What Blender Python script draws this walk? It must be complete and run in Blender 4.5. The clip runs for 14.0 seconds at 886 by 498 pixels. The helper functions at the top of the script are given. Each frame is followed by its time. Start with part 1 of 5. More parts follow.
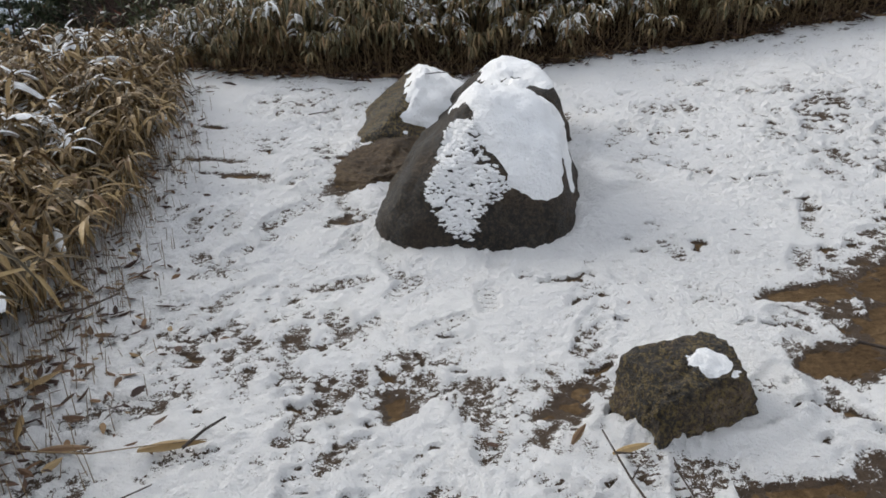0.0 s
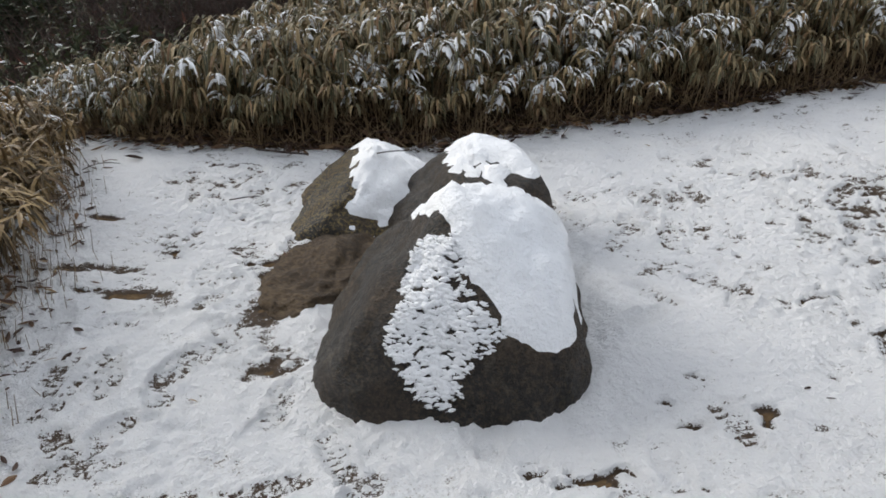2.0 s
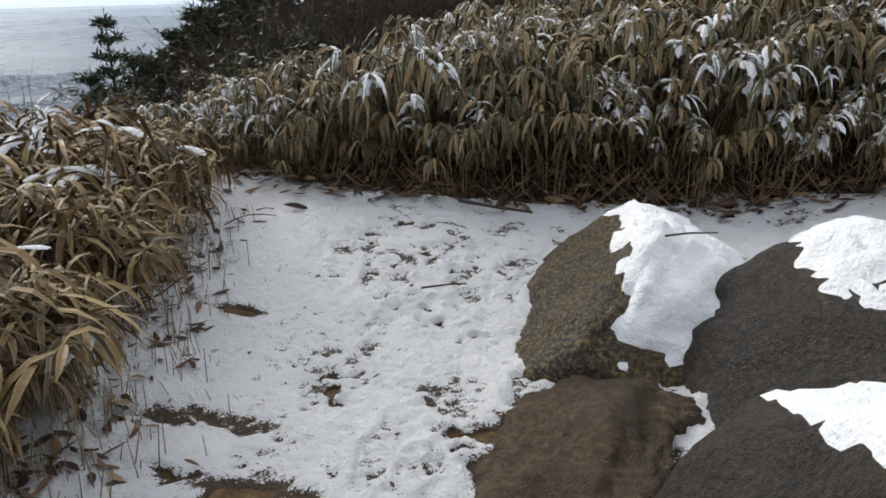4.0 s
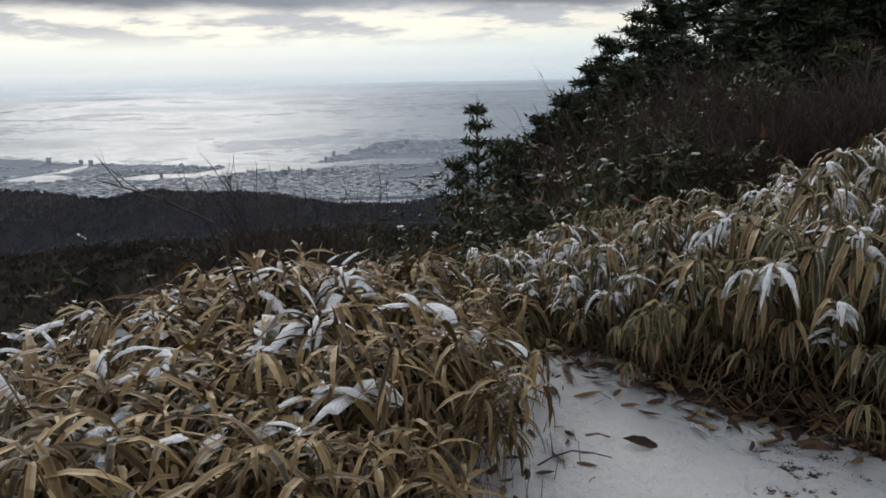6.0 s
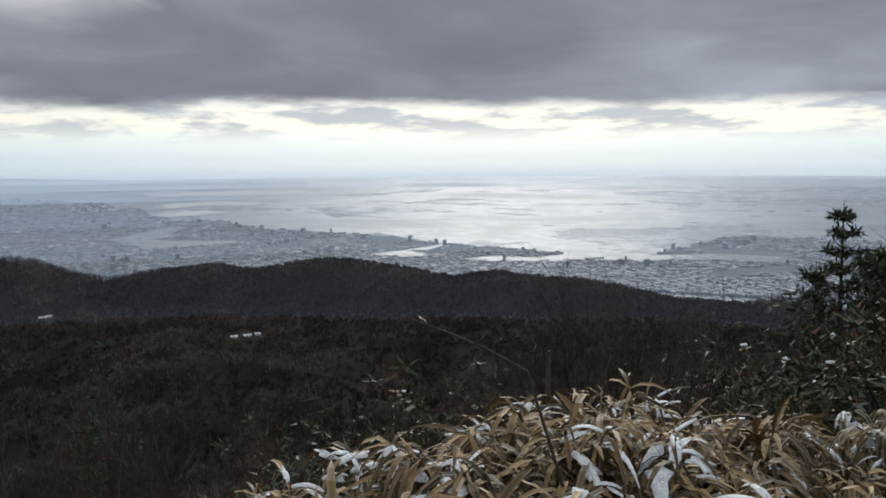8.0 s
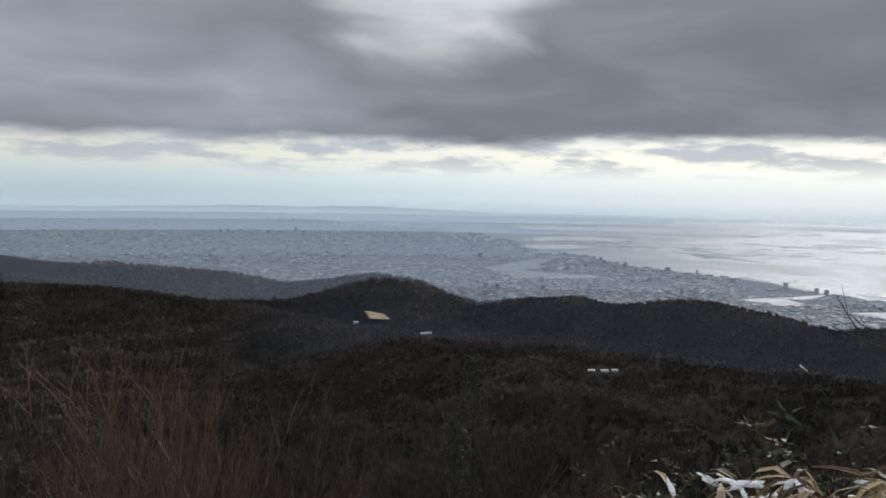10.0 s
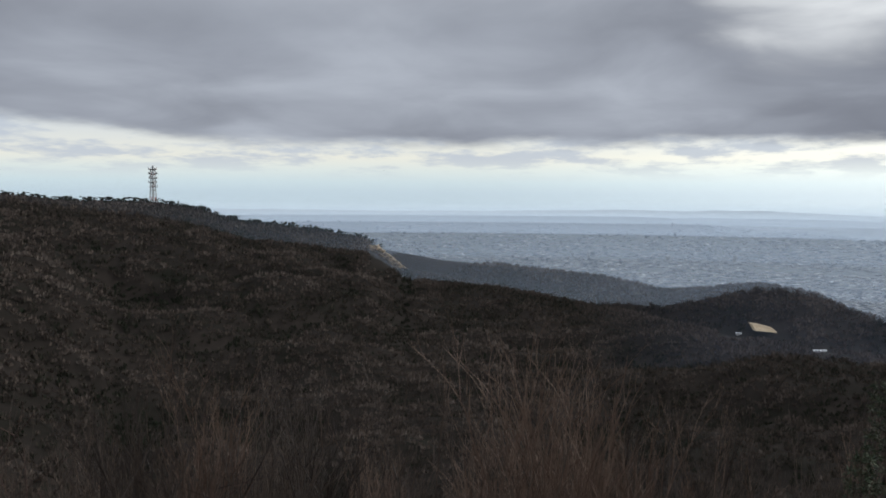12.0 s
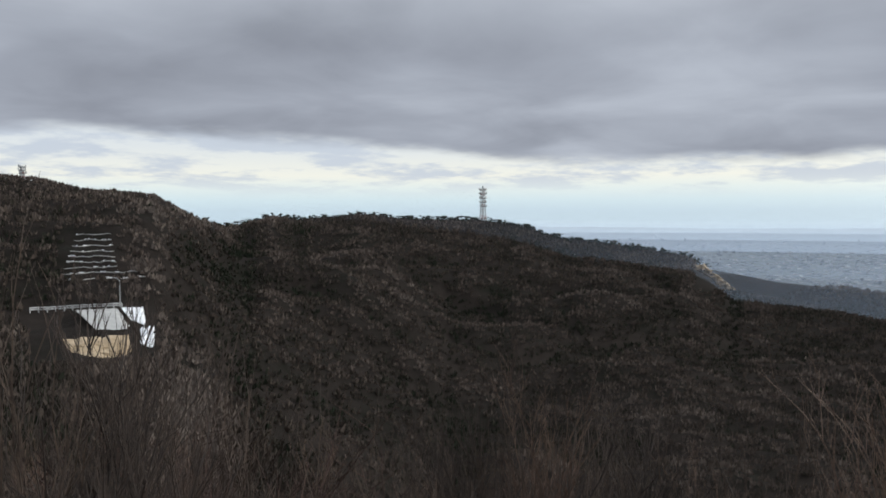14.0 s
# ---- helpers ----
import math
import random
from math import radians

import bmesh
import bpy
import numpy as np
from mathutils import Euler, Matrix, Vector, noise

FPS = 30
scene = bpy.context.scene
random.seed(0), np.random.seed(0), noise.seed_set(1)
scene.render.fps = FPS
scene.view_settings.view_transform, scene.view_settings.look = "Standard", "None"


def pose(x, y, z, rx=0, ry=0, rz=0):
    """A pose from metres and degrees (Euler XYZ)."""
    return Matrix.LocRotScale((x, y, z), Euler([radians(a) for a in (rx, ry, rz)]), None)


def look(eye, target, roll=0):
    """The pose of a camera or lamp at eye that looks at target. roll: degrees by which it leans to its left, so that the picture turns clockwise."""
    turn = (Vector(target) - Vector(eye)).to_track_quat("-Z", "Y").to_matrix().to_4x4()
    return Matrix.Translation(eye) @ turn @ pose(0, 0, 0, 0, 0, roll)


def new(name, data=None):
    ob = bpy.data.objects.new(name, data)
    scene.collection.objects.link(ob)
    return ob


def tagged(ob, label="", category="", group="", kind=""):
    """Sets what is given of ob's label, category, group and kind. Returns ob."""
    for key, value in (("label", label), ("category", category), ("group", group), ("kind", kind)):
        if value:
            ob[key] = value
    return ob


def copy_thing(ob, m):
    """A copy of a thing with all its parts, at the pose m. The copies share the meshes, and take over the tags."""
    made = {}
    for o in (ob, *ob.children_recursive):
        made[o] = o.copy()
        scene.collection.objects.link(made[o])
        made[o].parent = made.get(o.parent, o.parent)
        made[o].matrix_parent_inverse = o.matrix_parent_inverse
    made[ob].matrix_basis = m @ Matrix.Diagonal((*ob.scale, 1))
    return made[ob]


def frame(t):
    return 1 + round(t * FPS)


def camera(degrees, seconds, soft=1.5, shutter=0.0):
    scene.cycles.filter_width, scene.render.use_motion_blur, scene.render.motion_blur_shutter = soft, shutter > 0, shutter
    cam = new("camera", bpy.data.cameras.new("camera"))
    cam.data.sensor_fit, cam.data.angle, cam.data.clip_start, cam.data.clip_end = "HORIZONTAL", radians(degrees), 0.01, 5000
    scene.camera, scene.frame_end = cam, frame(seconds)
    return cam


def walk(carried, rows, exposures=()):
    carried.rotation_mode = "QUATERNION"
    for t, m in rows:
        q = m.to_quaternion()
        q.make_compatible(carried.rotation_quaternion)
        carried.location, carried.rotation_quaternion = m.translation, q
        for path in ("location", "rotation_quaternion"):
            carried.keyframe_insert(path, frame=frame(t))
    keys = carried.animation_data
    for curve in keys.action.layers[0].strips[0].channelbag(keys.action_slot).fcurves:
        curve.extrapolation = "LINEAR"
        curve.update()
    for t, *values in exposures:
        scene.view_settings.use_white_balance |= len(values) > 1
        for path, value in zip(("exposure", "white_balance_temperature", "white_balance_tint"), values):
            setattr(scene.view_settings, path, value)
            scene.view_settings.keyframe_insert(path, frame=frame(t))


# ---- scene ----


def carry(x, y, z, tilt, turn, lean):
    return pose(x, y, z, 0, 0, turn) @ pose(0, 0, 0, tilt) @ pose(0, 0, 0, 0, 0, lean)


# ---- camera ----
PATH = [
    (0.0, carry(-0.000, 0.000, 1.501, 67.36, 0.00, -1.91)),
    (0.5, carry(-0.040, 0.177, 1.497, 68.18, -1.93, -0.99)),
    (1.0, carry(-0.082, 0.456, 1.509, 68.74, -4.64, 0.19)),
    (1.5, carry(-0.035, 0.815, 1.503, 69.29, -4.91, 0.01)),
    (2.0, carry(-0.077, 1.194, 1.467, 70.43, -4.64, -0.47)),
    (2.2, carry(-0.116, 1.379, 1.486, 70.53, -4.69, -0.50)),
    (4.3, carry(-0.502, 3.180, 1.281, 71.88, 11.64, -1.35)),
    (4.5, carry(-0.543, 3.307, 1.324, 72.25, 13.98, -1.54)),
    (5.0, carry(-0.681, 3.617, 1.364, 73.88, 19.82, -1.14)),
    (5.5, carry(-0.777, 3.886, 1.463, 75.34, 25.95, -1.23)),
    (6.0, carry(-0.854, 4.142, 1.528, 77.00, 33.07, -1.10)),
    (6.5, carry(-1.003, 4.308, 1.540, 77.80, 39.49, -1.19)),
    (7.0, carry(-1.145, 4.427, 1.606, 78.88, 43.90, -0.99)),
    (7.5, carry(-1.154, 4.479, 1.646, 81.62, 49.98, -0.76)),
    (7.7, carry(-1.151, 4.485, 1.655, 82.52, 52.68, -0.67)),
    (9.8, carry(-1.297, 4.456, 1.496, 85.85, 78.77, 1.08)),
    (10.0, carry(-1.301, 4.433, 1.501, 86.04, 81.83, 0.96)),
    (10.5, carry(-1.301, 4.386, 1.502, 86.15, 89.30, 0.49)),
    (11.0, carry(-1.284, 4.350, 1.499, 85.98, 95.80, 0.08)),
    (11.5, carry(-1.258, 4.307, 1.501, 85.94, 101.81, 0.12)),
    (12.0, carry(-1.239, 4.252, 1.501, 86.08, 108.09, 0.34)),
    (12.5, carry(-1.242, 4.211, 1.503, 86.62, 113.91, 0.51)),
    (13.0, carry(-1.243, 4.178, 1.499, 87.01, 119.02, 0.34)),
    (13.5, carry(-1.248, 4.142, 1.500, 87.17, 124.35, 0.04)),
    (14.0, carry(-1.253, 4.105, 1.500, 87.31, 130.51, -0.18)),
]
cam = camera(57.2, 14.0, soft=1.7)
walk(cam, PATH, exposures=[(0.0, 0.34, 6450, 10), (2.2, 0.42, 6400, 10), (4.5, 0.40, 6420, 10), (5.0, 0.22, 6450, 10), (5.6, 0.02, 6450, 10), (6.2, -0.12, 6450, 10), (7.0, -0.04, 6400, 9.5), (7.5, -0.03, 6350, 9), (10.0, -0.10, 6250, 8), (10.5, -0.14, 6250, 8), (11.0, 0.06, 6250, 8), (12.5, 0.12, 6250, 8), (14.0, 0.24, 6250, 8)])

# ---- sky and sun ----
SUN_TURN, SUN_HIGH = 52.0, 30.0
world = bpy.data.worlds.new("overcast_sky")
scene.world = world
world.use_nodes = True


class Nodes:
    """Short hand for node trees."""

    def __init__(self, tree):
        self.tree = tree
        tree.nodes.clear()

    def add(self, kind):
        return self.tree.nodes.new(kind)

    def put(self, socket, value):
        if isinstance(value, bpy.types.NodeSocket):
            self.tree.links.new(value, socket)
        elif isinstance(value, (tuple, list)) and socket.type == "RGBA" and len(value) == 3:
            socket.default_value = (*value, 1)
        else:
            socket.default_value = value

    def math(self, op, a, b=0.0, c=0.0, clamp=False):
        node = self.add("ShaderNodeMath")
        node.operation, node.use_clamp = op, clamp
        for i, value in enumerate((a, b, c)):
            self.put(node.inputs[i], value)
        return node.outputs[0]

    def span(self, value, a, b, c=0.0, d=1.0, smooth=True):
        node = self.add("ShaderNodeMapRange")
        node.interpolation_type = "SMOOTHSTEP" if smooth else "LINEAR"
        for i, v in enumerate((value, a, b, c, d)):
            self.put(node.inputs[i], v)
        return node.outputs[0]

    def mix(self, fac, a, b, blend="MIX"):
        node = self.add("ShaderNodeMix")
        node.data_type, node.blend_type = "RGBA", blend
        self.put(node.inputs[0], fac)
        self.put(node.inputs[6], a)
        self.put(node.inputs[7], b)
        return node.outputs[2]

    def add_grey(self, value):
        node = self.add("ShaderNodeCombineXYZ")
        for i in range(3):
            self.put(node.inputs[i], value)
        return node.outputs[0]

    def noise(self, vector, scale, detail=4.0, rough=0.55, warp=0.0):
        node = self.add("ShaderNodeTexNoise")
        if vector is not None:
            self.put(node.inputs["Vector"], vector)
        self.put(node.inputs["Scale"], scale)
        self.put(node.inputs["Detail"], detail)
        self.put(node.inputs["Roughness"], rough)
        self.put(node.inputs["Distortion"], warp)
        return node.outputs[0]

    def ramp(self, value, stops):
        node = self.add("ShaderNodeValToRGB")
        els = node.color_ramp.elements
        while len(els) < len(stops):
            els.new(0.5)
        for el, (at, colour) in zip(els, stops):
            el.position, el.color = at, (*colour, 1)
        self.put(node.inputs[0], value)
        return node.outputs[0]


n = Nodes(world.node_tree)
way = n.add("ShaderNodeTexCoord").outputs["Generated"]
xyz = n.add("ShaderNodeSeparateXYZ")
n.put(xyz.inputs[0], way)
dx, dy, dz = xyz.outputs
up = n.math("MAXIMUM", dz, 0.0)
deep = n.math("ADD", up, 0.15)
flat = n.add("ShaderNodeCombineXYZ")
n.put(flat.inputs[0], n.math("DIVIDE", dx, deep))
n.put(flat.inputs[1], n.math("DIVIDE", dy, deep))
deck = flat.outputs[0]
sky = n.add("ShaderNodeTexSky")
sky.sky_type, sky.sun_disc = "NISHITA", False
sky.sun_elevation, sky.sun_rotation = radians(SUN_HIGH), radians(-SUN_TURN)
clear = n.mix(1.0, sky.outputs[0], (0.1, 0.1, 0.1), "MULTIPLY")
# the bright band under the cloud deck
band = n.ramp(n.math("MULTIPLY", up, 8.0), [(0.0, (0.62, 0.74, 0.82)), (0.10, (0.68, 0.80, 0.85)), (0.22, (0.80, 0.86, 0.84)), (0.34, (0.93, 0.90, 0.80)), (0.6, (0.78, 0.79, 0.79)), (1.0, (0.7, 0.73, 0.77))])
band = n.mix(0.12, band, clear)
sunward = n.add("ShaderNodeVectorMath")
sunward.operation = "DOT_PRODUCT"
n.put(sunward.inputs[0], way)
sunward.inputs[1].default_value = (-math.sin(radians(SUN_TURN)), math.cos(radians(SUN_TURN)), 0.0)
lit = n.span(sunward.outputs["Value"], 0.55, 1.0, 0.90, 1.14)
band = n.mix(1.0, band, n.add_grey(lit), "MULTIPLY")
puffs = n.noise(deck, 1.9, 5.0, 0.6)
low = n.math("MULTIPLY", n.span(puffs, 0.44, 0.60), n.span(up, 0.012, 0.045))
band = n.mix(n.math("MULTIPLY", low, 0.8), band, (0.48, 0.52, 0.59))
# the deck
big = n.noise(deck, 0.42, 3.0, 0.45, 0.3)
fine = n.noise(deck, 1.5, 5.0, 0.5, 0.4)
thick = n.math("ADD", n.math("MULTIPLY", big, 0.7), n.math("MULTIPLY", fine, 0.3))
grey = n.ramp(thick, [(0.34, (0.42, 0.44, 0.49)), (0.45, (0.31, 0.325, 0.37)), (0.56, (0.225, 0.235, 0.272)), (0.70, (0.175, 0.183, 0.215))])
high = n.span(up, 0.17, 0.42)
grey = n.mix(high, grey, n.ramp(thick, [(0.35, (0.88, 0.90, 0.94)), (0.5, (0.66, 0.69, 0.74)), (0.65, (0.46, 0.49, 0.54))]))
# thin place in the deck, where the sun stands behind it
glow = n.add("ShaderNodeVectorMath")
glow.operation = "DOT_PRODUCT"
n.put(glow.inputs[0], way)
glow.inputs[1].default_value = (-math.sin(radians(83)) * math.cos(radians(19.5)), math.cos(radians(83)) * math.cos(radians(19.5)), math.sin(radians(19.5)))
hole = n.span(n.math("ADD", glow.outputs["Value"], n.math("MULTIPLY", n.math("SUBTRACT", fine, 0.5), 0.04)), 0.978, 0.9998)
grey = n.mix(n.math("MULTIPLY", hole, 0.8), grey, (0.95, 0.95, 0.94))
east = n.add("ShaderNodeVectorMath")
east.operation = "DOT_PRODUCT"
n.put(east.inputs[0], way)
east.inputs[1].default_value = (-math.sin(radians(152)), math.cos(radians(152)), 0.0)
thin_deck = n.span(east.outputs["Value"], 0.84, 1.0, 0.0, 0.03)
ragged = n.math("ADD", n.math("SUBTRACT", up, thin_deck), n.math("MULTIPLY", n.math("SUBTRACT", n.noise(deck, 0.9, 5.0, 0.55), 0.5), 0.055))
cover = n.span(ragged, 0.052, 0.072)
colour = n.mix(cover, band, grey)
back = n.add("ShaderNodeBackground")
n.put(back.inputs[0], colour)
back.inputs[1].default_value = 1.0
n.put(n.add("ShaderNodeOutputWorld").inputs[0], back.outputs[0])

sun = new("sun", bpy.data.lights.new("sun", "SUN"))
sun.data.energy, sun.data.angle, sun.data.color = 1.9, radians(32), (1.0, 0.95, 0.87)
sun.matrix_world = look((-math.sin(radians(SUN_TURN)) * math.cos(radians(SUN_HIGH)) * 60, math.cos(radians(SUN_TURN)) * math.cos(radians(SUN_HIGH)) * 60, math.sin(radians(SUN_HIGH)) * 60), (0, 0, 0))


# ---- materials ----
def material(name, build):
    m = bpy.data.materials.new(name)
    m.use_nodes = True
    k = Nodes(m.node_tree)
    shader = k.add("ShaderNodeBsdfPrincipled")
    out = k.add("ShaderNodeOutputMaterial")
    k.put(out.inputs[0], shader.outputs[0])
    build(k, shader)
    return m


def place_of(k):
    return k.add("ShaderNodeNewGeometry").outputs["Position"]


def bump(k, shader, height, strength, distance):
    b = k.add("ShaderNodeBump")
    b.inputs["Strength"].default_value, b.inputs["Distance"].default_value = strength, distance
    k.put(b.inputs["Height"], height)
    k.put(shader.inputs["Normal"], b.outputs[0])


def attr(k, name):
    node = k.add("ShaderNodeAttribute")
    node.attribute_name = name
    return node.outputs["Fac"]


def island(k):
    return k.add("ShaderNodeNewGeometry").outputs["Random Per Island"]


def per_thing(k):
    return k.add("ShaderNodeObjectInfo").outputs["Random"]


def snow_look(k, s):
    p = place_of(k)
    f, g, c = k.noise(p, 90, 3), k.noise(p, 14, 4), k.noise(p, 1.7, 4)
    k.put(s.inputs["Base Color"], k.mix(k.span(c, 0.3, 0.7), (0.78, 0.80, 0.83), (0.86, 0.867, 0.875)))
    s.inputs["Roughness"].default_value = 0.8
    s.inputs["Specular IOR Level"].default_value = 0.25
    bump(k, s, k.math("ADD", k.math("MULTIPLY", f, 0.35), k.math("ADD", g, k.math("MULTIPLY", k.noise(p, 30, 4, 0.65), 0.8))), 0.9, 0.026)


def trail_snow_look(k, s):
    p = place_of(k)
    thin = attr(k, "thin")
    f, g, c = k.noise(p, 150, 3, 0.7), k.noise(p, 34, 5, 0.7), k.noise(p, 1.3, 4)
    white = k.mix(k.span(c, 0.3, 0.7), (0.83, 0.84, 0.86), (0.91, 0.912, 0.915))
    soil = k.mix(k.noise(p, 40, 4), (0.035, 0.025, 0.018), (0.12, 0.08, 0.05))
    speck = k.span(k.math("ADD", k.math("MULTIPLY", k.math("ADD", f, g), 0.5), k.math("MULTIPLY", thin, 0.42)), 0.70, 0.74)
    h = k.noise(p, 75, 4, 0.8)
    dirt = k.math("MULTIPLY", k.span(k.math("ADD", k.math("MULTIPLY", h, 0.6), k.math("MULTIPLY", g, 0.4)), 0.50, 0.58), k.span(k.math("ADD", k.math("MULTIPLY", thin, 0.6), k.noise(p, 2.4, 4, 0.6)), 0.50, 0.95))
    white = k.mix(k.math("MULTIPLY", dirt, 0.38), white, (0.30, 0.26, 0.21))
    k.put(s.inputs["Base Color"], k.mix(speck, white, soil))
    s.inputs["Roughness"].default_value = 0.7
    s.inputs["Specular IOR Level"].default_value = 0.25
    bump(k, s, k.math("ADD", k.math("MULTIPLY", f, 0.3), k.math("ADD", g, k.math("MULTIPLY", k.noise(p, 11, 4, 0.6), 1.0))), 1.0, 0.044)


def soil_look(k, s):
    p = place_of(k)
    a, b, c = k.noise(p, 2.2, 5), k.noise(p, 35, 5, 0.65), k.noise(p, 160, 3)
    col = k.ramp(k.math("ADD", k.math("MULTIPLY", a, 0.5), k.math("MULTIPLY", b, 0.5)), [(0.3, (0.035, 0.023, 0.014)), (0.5, (0.10, 0.066, 0.037)), (0.7, (0.27, 0.185, 0.10))])
    k.put(s.inputs["Base Color"], col)
    s.inputs["Roughness"].default_value = 0.9
    bump(k, s, k.math("ADD", b, k.math("MULTIPLY", c, 0.6)), 1.0, 0.09)


def ground_look(k, s):
    """Litter and soil near the trail, bare winter woods and scrub on the slopes, built-up plain far below."""
    p = place_of(k)
    a, b, c, d = k.noise(p, 2.2, 5), k.noise(p, 30, 5, 0.65), k.noise(p, 0.03, 5), k.noise(p, 0.3, 5, 0.6)
    soil = k.ramp(k.math("ADD", k.math("MULTIPLY", a, 0.5), k.math("MULTIPLY", b, 0.5)), [(0.3, (0.045, 0.029, 0.017)), (0.5, (0.125, 0.082, 0.045)), (0.7, (0.25, 0.175, 0.10))])
    rot = k.ramp(b, [(0.35, (0.014, 0.010, 0.008)), (0.5, (0.038, 0.025, 0.017)), (0.65, (0.095, 0.062, 0.04))])
    soil = k.mix(attr(k, "litter"), soil, rot)
    woods = k.ramp(k.math("ADD", k.math("MULTIPLY", c, 0.6), k.math("MULTIPLY", d, 0.4)), [(0.35, (0.012, 0.012, 0.009)), (0.5, (0.018, 0.015, 0.013)), (0.65, (0.026, 0.021, 0.018))])
    plain = k.mix(k.noise(p, 0.02, 6, 0.7), (0.10, 0.115, 0.125), (0.19, 0.20, 0.205))
    zone = attr(k, "zone")
    col = k.mix(k.span(zone, 0.0, 1.0, smooth=False), soil, woods)
    col = k.mix(k.span(zone, 1.0, 2.0, smooth=False), col, plain)
    k.put(s.inputs["Base Color"], col)
    s.inputs["Roughness"].default_value = 0.95
    s.inputs["Specular IOR Level"].default_value = 0.03
    bump(k, s, b, 1.0, 0.045)


def rock_look(warm):
    def build(k, s):
        p = k.add("ShaderNodeTexCoord").outputs["Object"]
        a, b, c = k.noise(p, 2.5, 6, 0.6), k.noise(p, 38, 5, 0.7), k.noise(p, 150, 3)
        wide = k.span(a, 0.36, 0.66, 0.32, 0.70, False)
        base = k.ramp(k.math("ADD", k.math("MULTIPLY", wide, 0.66), k.math("MULTIPLY", b, 0.34)), [(0.36, (0.008, 0.007, 0.006)), (0.48, (0.021 * warm, 0.017 * 0.95 * warm, 0.012 * warm)), (0.57, (0.055 * warm, 0.041 * 0.95 * warm, 0.026 * warm)), (0.68, (0.18 * warm, 0.14 * 0.95 * warm, 0.09 * warm))])
        base = k.mix(k.span(k.noise(p, 60, 3, 0.8), 0.46, 0.62, 0.0, 0.7), base, (0.095 * warm * warm, 0.068 * warm * warm, 0.040 * warm))
        base = k.mix(k.span(k.noise(p, 70, 2, 0.8), 0.56, 0.66, 0.0, 0.7), base, (0.014, 0.012, 0.010))
        lichen = k.span(k.noise(p, 7, 6, 0.7, 0.6), 0.58, 0.68)
        k.put(s.inputs["Base Color"], k.mix(k.math("MULTIPLY", lichen, 0.5), base, (0.13, 0.11, 0.08)))
        k.put(s.inputs["Roughness"], k.span(a, 0.3, 0.7, 0.55, 0.9))
        bump(k, s, k.math("ADD", b, k.math("MULTIPLY", c, 0.5)), 1.0, 0.06)
    return build


def leaf_look(stops, edge_colour, edge_amount):
    def build(k, s):
        p = place_of(k)
        r, o = island(k), per_thing(k)
        v = k.math("FRACT", k.math("ADD", r, k.math("MULTIPLY", o, 0.37)))
        col = k.ramp(v, stops)
        streak = k.noise(p, 55, 4, 0.6)
        col = k.mix(k.span(streak, 0.45, 0.75, 0.0, 0.5), col, (0.10, 0.065, 0.03))
        rim = k.math("MULTIPLY", k.span(attr(k, "rim"), 0.45, 0.95), edge_amount)
        k.put(s.inputs["Base Color"], k.mix(rim, col, edge_colour))
        s.inputs["Roughness"].default_value = 0.55
        s.inputs["Specular IOR Level"].default_value = 0.35
        bump(k, s, streak, 0.3, 0.004)
    return build


def plain_look(a, b, scale, rough=0.8, metal=0.0, relief=0.003):
    def build(k, s):
        p = k.add("ShaderNodeTexCoord").outputs["Object"]
        f, g = k.noise(p, scale, 5, 0.6), k.noise(p, scale * 7, 4, 0.6)
        k.put(s.inputs["Base Color"], k.mix(k.span(k.math("ADD", k.math("MULTIPLY", f, 0.6), k.math("MULTIPLY", g, 0.4)), 0.35, 0.65), a, b))
        s.inputs["Roughness"].default_value, s.inputs["Metallic"].default_value = rough, metal
        bump(k, s, g, 0.5, relief)
    return build


def vary_look(stops, rough=0.85):
    def build(k, s):
        k.put(s.inputs["Base Color"], k.ramp(island(k), stops))
        s.inputs["Roughness"].default_value = rough
        s.inputs["Specular IOR Level"].default_value = 0.25
    return build


def sea_look(k, s):
    p = place_of(k)
    a, b = k.noise(p, 0.0022, 6, 0.65, 0.6), k.noise(p, 0.03, 4, 0.6)
    s.inputs["Base Color"].default_value = (0.06, 0.085, 0.10, 1)
    k.put(s.inputs["Roughness"], k.span(k.math("ADD", k.math("MULTIPLY", a, 0.8), k.math("MULTIPLY", b, 0.2)), 0.40, 0.60, 0.24, 0.54))
    s.inputs["IOR"].default_value = 1.5


SNOW = material("snow", snow_look)
TRAIL_SNOW = material("trodden_snow", trail_snow_look)
SOIL = material("sandy_soil", soil_look)
GROUND = material("mountain_ground", ground_look)
ROCK_DARK = material("dark_granite", rock_look(1.0))
ROCK_WARM = material("brown_granite", rock_look(1.9))
ROCK_STONE = material("brown_stone", rock_look(1.7))
LEAF_GREEN = material("bamboo_leaf_green", leaf_look([(0.0, (0.014, 0.019, 0.008)), (0.36, (0.040, 0.043, 0.016)), (0.58, (0.085, 0.066, 0.027)), (0.76, (0.27, 0.19, 0.09)), (0.86, (0.17, 0.085, 0.035)), (1.0, (0.03, 0.02, 0.012))], (0.44, 0.36, 0.21), 0.5))
LEAF_DRY = material("bamboo_leaf_dry", leaf_look([(0.0, (0.022, 0.018, 0.009)), (0.26, (0.064, 0.041, 0.018)), (0.48, (0.15, 0.093, 0.037)), (0.68, (0.25, 0.165, 0.07)), (0.84, (0.37, 0.265, 0.125)), (0.92, (0.13, 0.068, 0.030)), (1.0, (0.05, 0.028, 0.016))], (0.38, 0.29, 0.15), 0.35))
STEM = material("bamboo_stem", plain_look((0.10, 0.065, 0.035), (0.26, 0.18, 0.09), 12, 0.6))
